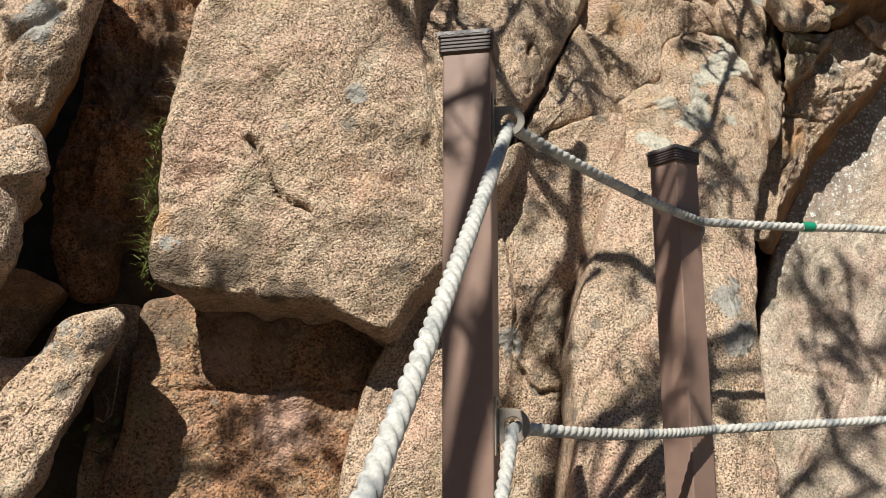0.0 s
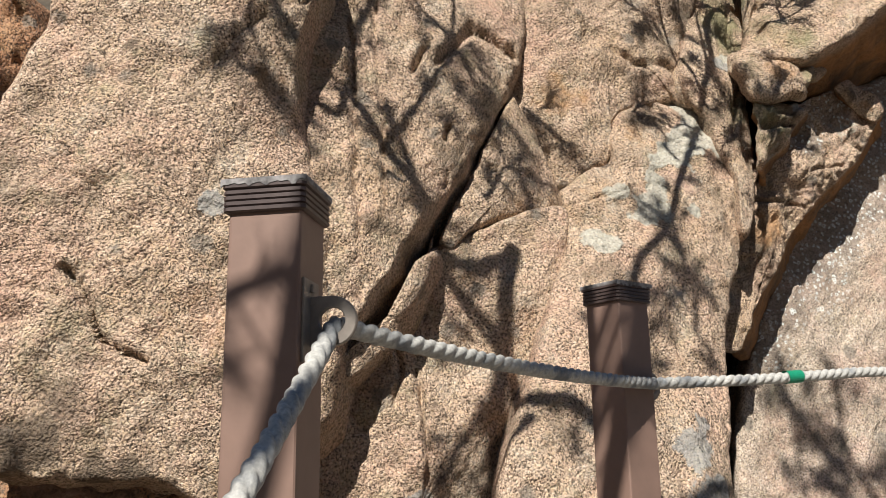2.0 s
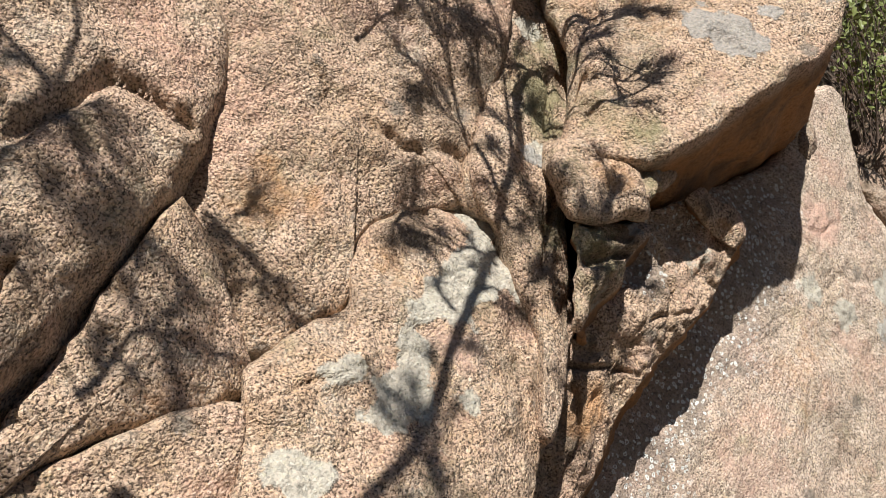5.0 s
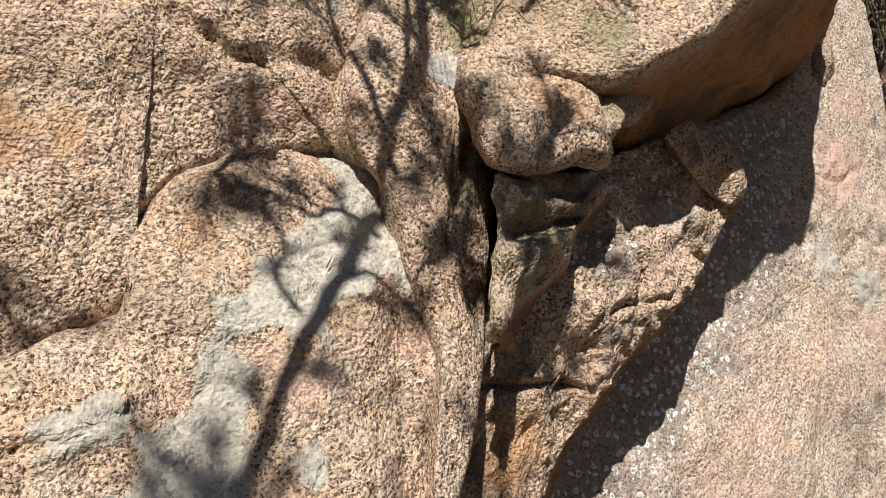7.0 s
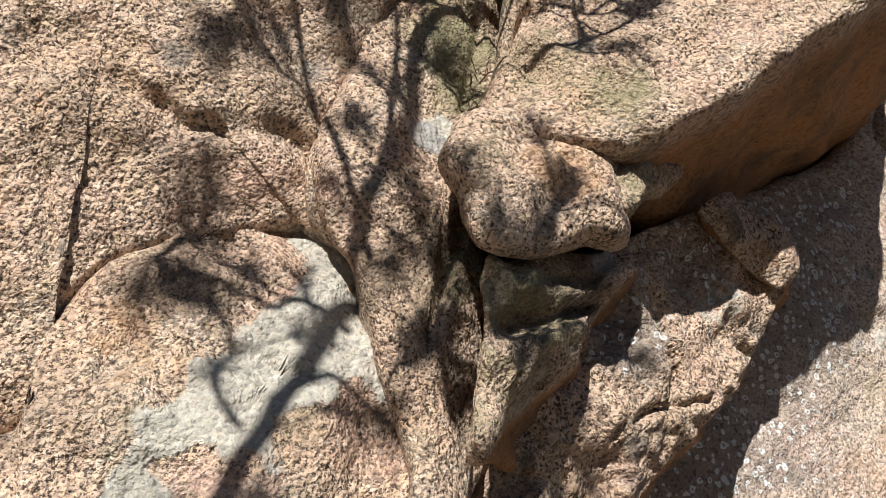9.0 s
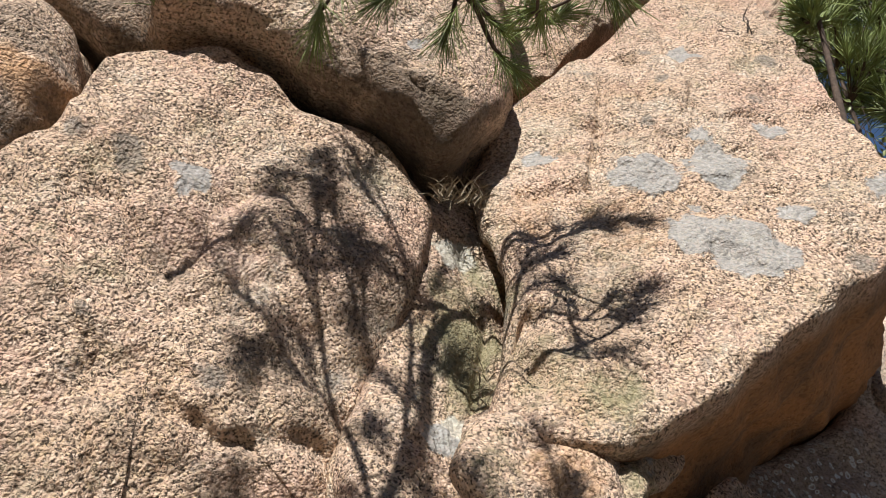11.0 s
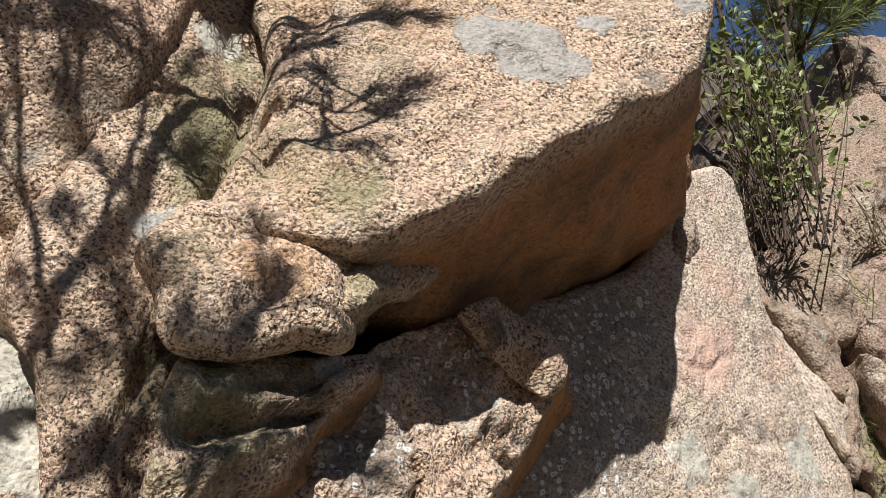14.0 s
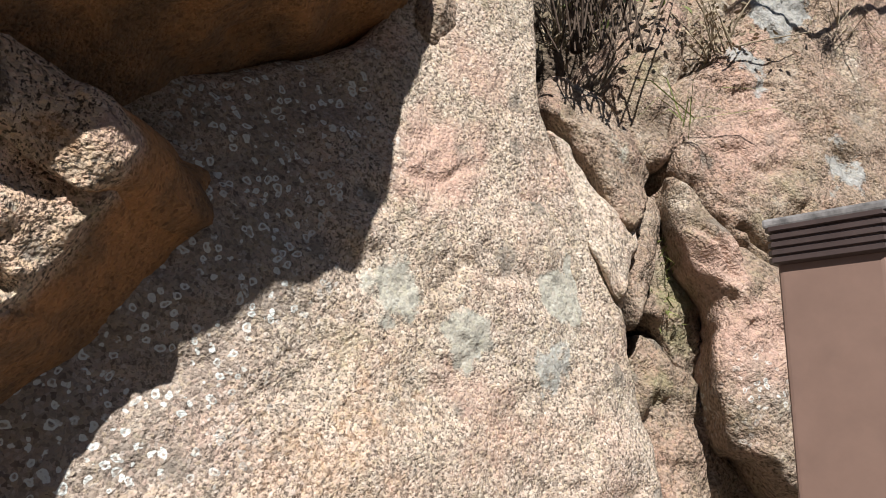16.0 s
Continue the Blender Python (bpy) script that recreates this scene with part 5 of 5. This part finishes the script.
def pine(label, base, trunk_pts, limbs, roots):
    thing = new("pine_tree")
    thing.location = base
    tagged(thing, label, "tree")
    green, stem = Cloud(), Cloud()
    line = smooth_line(trunk_pts, 0.08)
    stem.add(*tube(line, 0.13, 0.05, 14))
    stem.child("trunk", BARK, thing)
    for kind, r0, r1, pts in limbs:
        wood = Cloud()
        if kind in roots:
            grow = [roots[kind], tuple(0.5 * (np.array(roots[kind]) + np.array(pts[0])) + np.array([0, 0, 0.12])), pts[0]]
            wood.add(*tube(smooth_line(grow, 0.05), r0 * 1.35, r0))
        grow_limb(wood, green, kind, r0, r1, pts)
        wood.child("bough", BARK, thing)
    green.child("foliage", NEEDLE, thing, False, "long green pine needles in tufts")
    return thing


pine("gnarled pine leaning over the path, long green needles", (-1.5, -1.9, 0.0), [(-1.5, -1.9, -0.4), (-1.45, -1.85, 1.5), (-1.3, -1.7, 3.2), (-1.2, -1.5, 4.6), (-1.1, -1.3, 5.8)],
     [l for l in BOUGHS if l[0] != "far"], {"main": (-1.22, -1.52, 4.4), "crossing": (-1.25, -1.6, 4.0), "left": (-1.17, -1.45, 5.0), "right": (-1.13, -1.35, 5.4), "shade": (-1.27, -1.63, 3.7)})
pine("pine beyond the rail with a bare drooping bough", (6.2, 3.9, 1.2), [(6.2, 3.9, 0.6), (6.15, 4.0, 2.8), (6.0, 4.2, 4.6), (5.9, 4.3, 6.0)],
     [l for l in BOUGHS if l[0] == "far"], {"far": (5.95, 4.22, 5.2)})


# ---- plants ----
def small_pine(base, height, crown, spread, needle, whorls, label):
    """A young pine: a stem with whorls of upturned shoots, each covered in needles."""
    thing = new("young_pine")
    thing.location = base
    tagged(thing, label, "tree", group="young pines on the hilltop")
    stem, wood, green = Cloud(), Cloud(), Cloud()
    b = np.array(base)
    top = b + np.array([rng.normal() * 0.05, rng.normal() * 0.05, height])
    stem.add(*tube(smooth_line([b - np.array([0, 0, 0.4]), (b + top) / 2 + rng.normal(size=3) * 0.03, top], 0.06), 0.012 + height * 0.006, 0.006))
    for w in range(whorls):
        k = 1 - min(crown / height, 1) * (0.85 - 0.85 * w / max(whorls - 1, 1))
        for n in range(6):
            a = rng.uniform(0, 6.28)
            ln = spread * (1.15 - 0.75 * w / max(whorls, 1)) * rng.uniform(0.7, 1.2)
            p0 = b + (top - b) * k
            d = np.array([math.cos(a), math.sin(a), rng.uniform(0.25, 0.9)])
            line = smooth_line([p0, p0 + d * ln * 0.5, p0 + d * ln + np.array([0, 0, ln * 0.25])], 0.04)
            wood.add(*tube(line, 0.012, 0.005, 5))
            for m in range(2, len(line), 2):
                tuft(green, line[m], line[m] - line[m - 2], 26, needle, 0.8, 0.0022)
            tuft(green, line[-1], line[-1] - line[-2] + np.array([0, 0, 0.03]), 60, needle, 0.7, 0.0022)
    tuft(green, top, (0, 0, 1), 80, needle, 0.7, 0.0022)
    stem.child("trunk", BARK, thing)
    wood.child("branching", BARK, thing)
    green.child("foliage", NEEDLE, thing, False, "dense green needles")


def leaf_quad(cloud, at, d, size):
    d = d / (np.linalg.norm(d) + 1e-9)
    s = np.cross(d, rng.normal(size=3))
    s /= np.linalg.norm(s) + 1e-9
    up = np.cross(s, d)
    p = [at, at + d * size * 0.35 + s * size * 0.24 + up * size * 0.06, at + d * size * 0.75 + s * size * 0.18 + up * size * 0.04, at + d * size - up * size * 0.08,
         at + d * size * 0.75 - s * size * 0.18 + up * size * 0.04, at + d * size * 0.35 - s * size * 0.24 + up * size * 0.06, at + d * size * 0.5]
    cloud.add(np.array(p), np.array([[0, 1, 6], [1, 2, 6], [2, 3, 6], [3, 4, 6], [4, 5, 6], [5, 0, 6]]))


def shrub(base, height, width, stems, leaves, size, label, material, bare=0.0):
    thing = new("shrub")
    thing.location = base
    tagged(thing, label, "shrub")
    green = Cloud()
    b = np.array(base)
    for n in range(stems):
        wood = Cloud()
        d = np.array([rng.normal() * width, rng.normal() * width * 0.5, height * rng.uniform(0.5, 1.1)])
        o = np.array([rng.normal() * width * 0.35, rng.normal() * 0.05, 0])
        line = smooth_line([b + o, b + o + d * 0.5 + rng.normal(size=3) * 0.04, b + o + d + rng.normal(size=3) * 0.05], 0.04)
        wood.add(*tube(line, 0.0032, 0.0012, 5))
        wood.child("stem", BARK if material is LEAF else DRY, thing)
        if rng.random() < bare:
            continue
        for k in range(leaves):
            i = rng.integers(len(line) // 3, len(line))
            side = rng.normal(size=3)
            at = line[i] + side * 0.03
            leaf_quad(green, at, side + np.array([0, 0, 0.2]), size * rng.uniform(0.6, 1.2))
    green.child("foliage", material, thing, False)


def grass(base_pts, count, length, material, label, droop=0.5, width=0.0016):
    """A loose tuft of blades along a crack."""
    cloud = Cloud()
    pts = smooth_line(base_pts, 0.02)
    for n in range(count):
        a = pts[rng.integers(len(pts))] + rng.normal(size=3) * 0.012
        d = np.array([rng.normal() * 0.6, -abs(rng.normal()) * 0.6, rng.uniform(0.2, 1.0)])
        ln = length * rng.uniform(0.4, 1.1)
        mid, tip = a + d * ln * 0.5, a + d * ln + np.array([0, -0.02, -droop * ln])
        s = np.cross(d, rng.normal(size=3))
        s = s / np.linalg.norm(s) * width
        cloud.add(np.array([a - s, a + s, mid + s, mid - s, tip]), np.array([[0, 1, 2], [0, 2, 3], [3, 2, 4]]))
    v = np.concatenate(cloud.v) - pts[0]
    ob = new("grass_tuft", mesh_of("grass_tuft", v, cloud.f, material, False))
    ob.location = pts[0]
    tagged(ob, label, "grass", kind="stuff")


small_pine((4.0, 4.99, 4.58), 1.79, 1.0, 0.4, 0.17, 5, 'bright green young pine beside the boulder')
small_pine((3.7, 4.99, 4.58), 1.42, 0.5, 0.22, 0.15, 3, 'small young pine beside the boulder')
small_pine((2.86, 4.1, 5.02), 0.16, 0.16, 0.05, 0.12, 1, 'tiny pine seedling on the rock crest')
small_pine((6.09, 6.58, 4.74), 4.11, 2.2, 0.8, 0.22, 7, 'dark green pine farther up the slope')
small_pine((4.15, 5.12, 4.58), 1.4, 0.9, 0.4, 0.17, 4, 'young pine with yellowing needles')
small_pine((4.52, 5.27, 4.58), 1.8, 1.0, 0.4, 0.17, 5, 'young pine among dry stems')
shrub((3.62, 4.72, 4.07), 0.85, 0.2, 34, 26, 0.04, 'leafy green shrub growing in the crevice', LEAF, 0.2)
shrub((3.8, 4.95, 4.5), 0.95, 0.2, 26, 36, 0.04, 'yellow-green leafy shrub among dark stems behind the boulder', LEAF, 0.3)
shrub((3.51, 4.7, 4.28), 0.75, 0.12, 8, 24, 0.045, 'tangled half-bare shrub behind the boulder', LEAF, 0.5)
shrub((3.67, 4.99, 4.2), 0.3, 0.16, 26, 3, 0.03, 'dry dead twigs in the dark crevice', DRY, 0.7)
shrub((4.12, 4.86, 4.18), 0.16, 0.07, 20, 14, 0.022, 'dry brown shrub in a rock pocket', DRY, 0.1)
shrub((-1.24, 3.16, 1.32), 0.13, 0.05, 6, 5, 0.05, 'small green plant at the foot of the crevice', LEAF, 0.0)
shrub((-1.24, 3.06, 1.45), 0.16, 0.03, 2, 0, 0.02, 'dry bare twig in the crevice', DRY, 1.0)
shrub((2.64, 4.04, 5.16), 0.35, 0.05, 4, 0, 0.02, 'thin dry grass stalks on the crest', DRY, 1.0)
grass([(-1.03, 2.82, 2.47), (-1.04, 2.84, 2.18), (-1.04, 2.82, 1.92)], 260, 0.07, GREEN_GRASS, 'green moss and grass lining the crevice')
grass([(-0.95, 2.88, 2.86), (-0.99, 2.87, 2.43)], 160, 0.07, DRY, 'dry grass in the deep crevice')
grass([(1.66, 4.06, 4.24), (1.75, 4.08, 4.24)], 90, 0.09, DRY, 'dry grass in the gap between boulders')
grass([(1.74, 4.07, 3.79), (1.74, 4.03, 3.65)], 50, 0.06, DRY, 'dry grass in the groove')
grass([(3.91, 4.77, 3.88), (3.93, 4.77, 3.9)], 14, 0.28, GREEN_GRASS, 'long green grass blades on the rock')
grass([(4.51, 4.79, 4.29), (4.56, 4.79, 4.31)], 16, 0.34, DRY, 'arching dry grass blades above the pale rock', 0.9)
grass([(3.88, 4.85, 3.62), (3.85, 4.82, 3.33)], 60, 0.06, GREEN_GRASS, 'moss and grass in the right crevice')
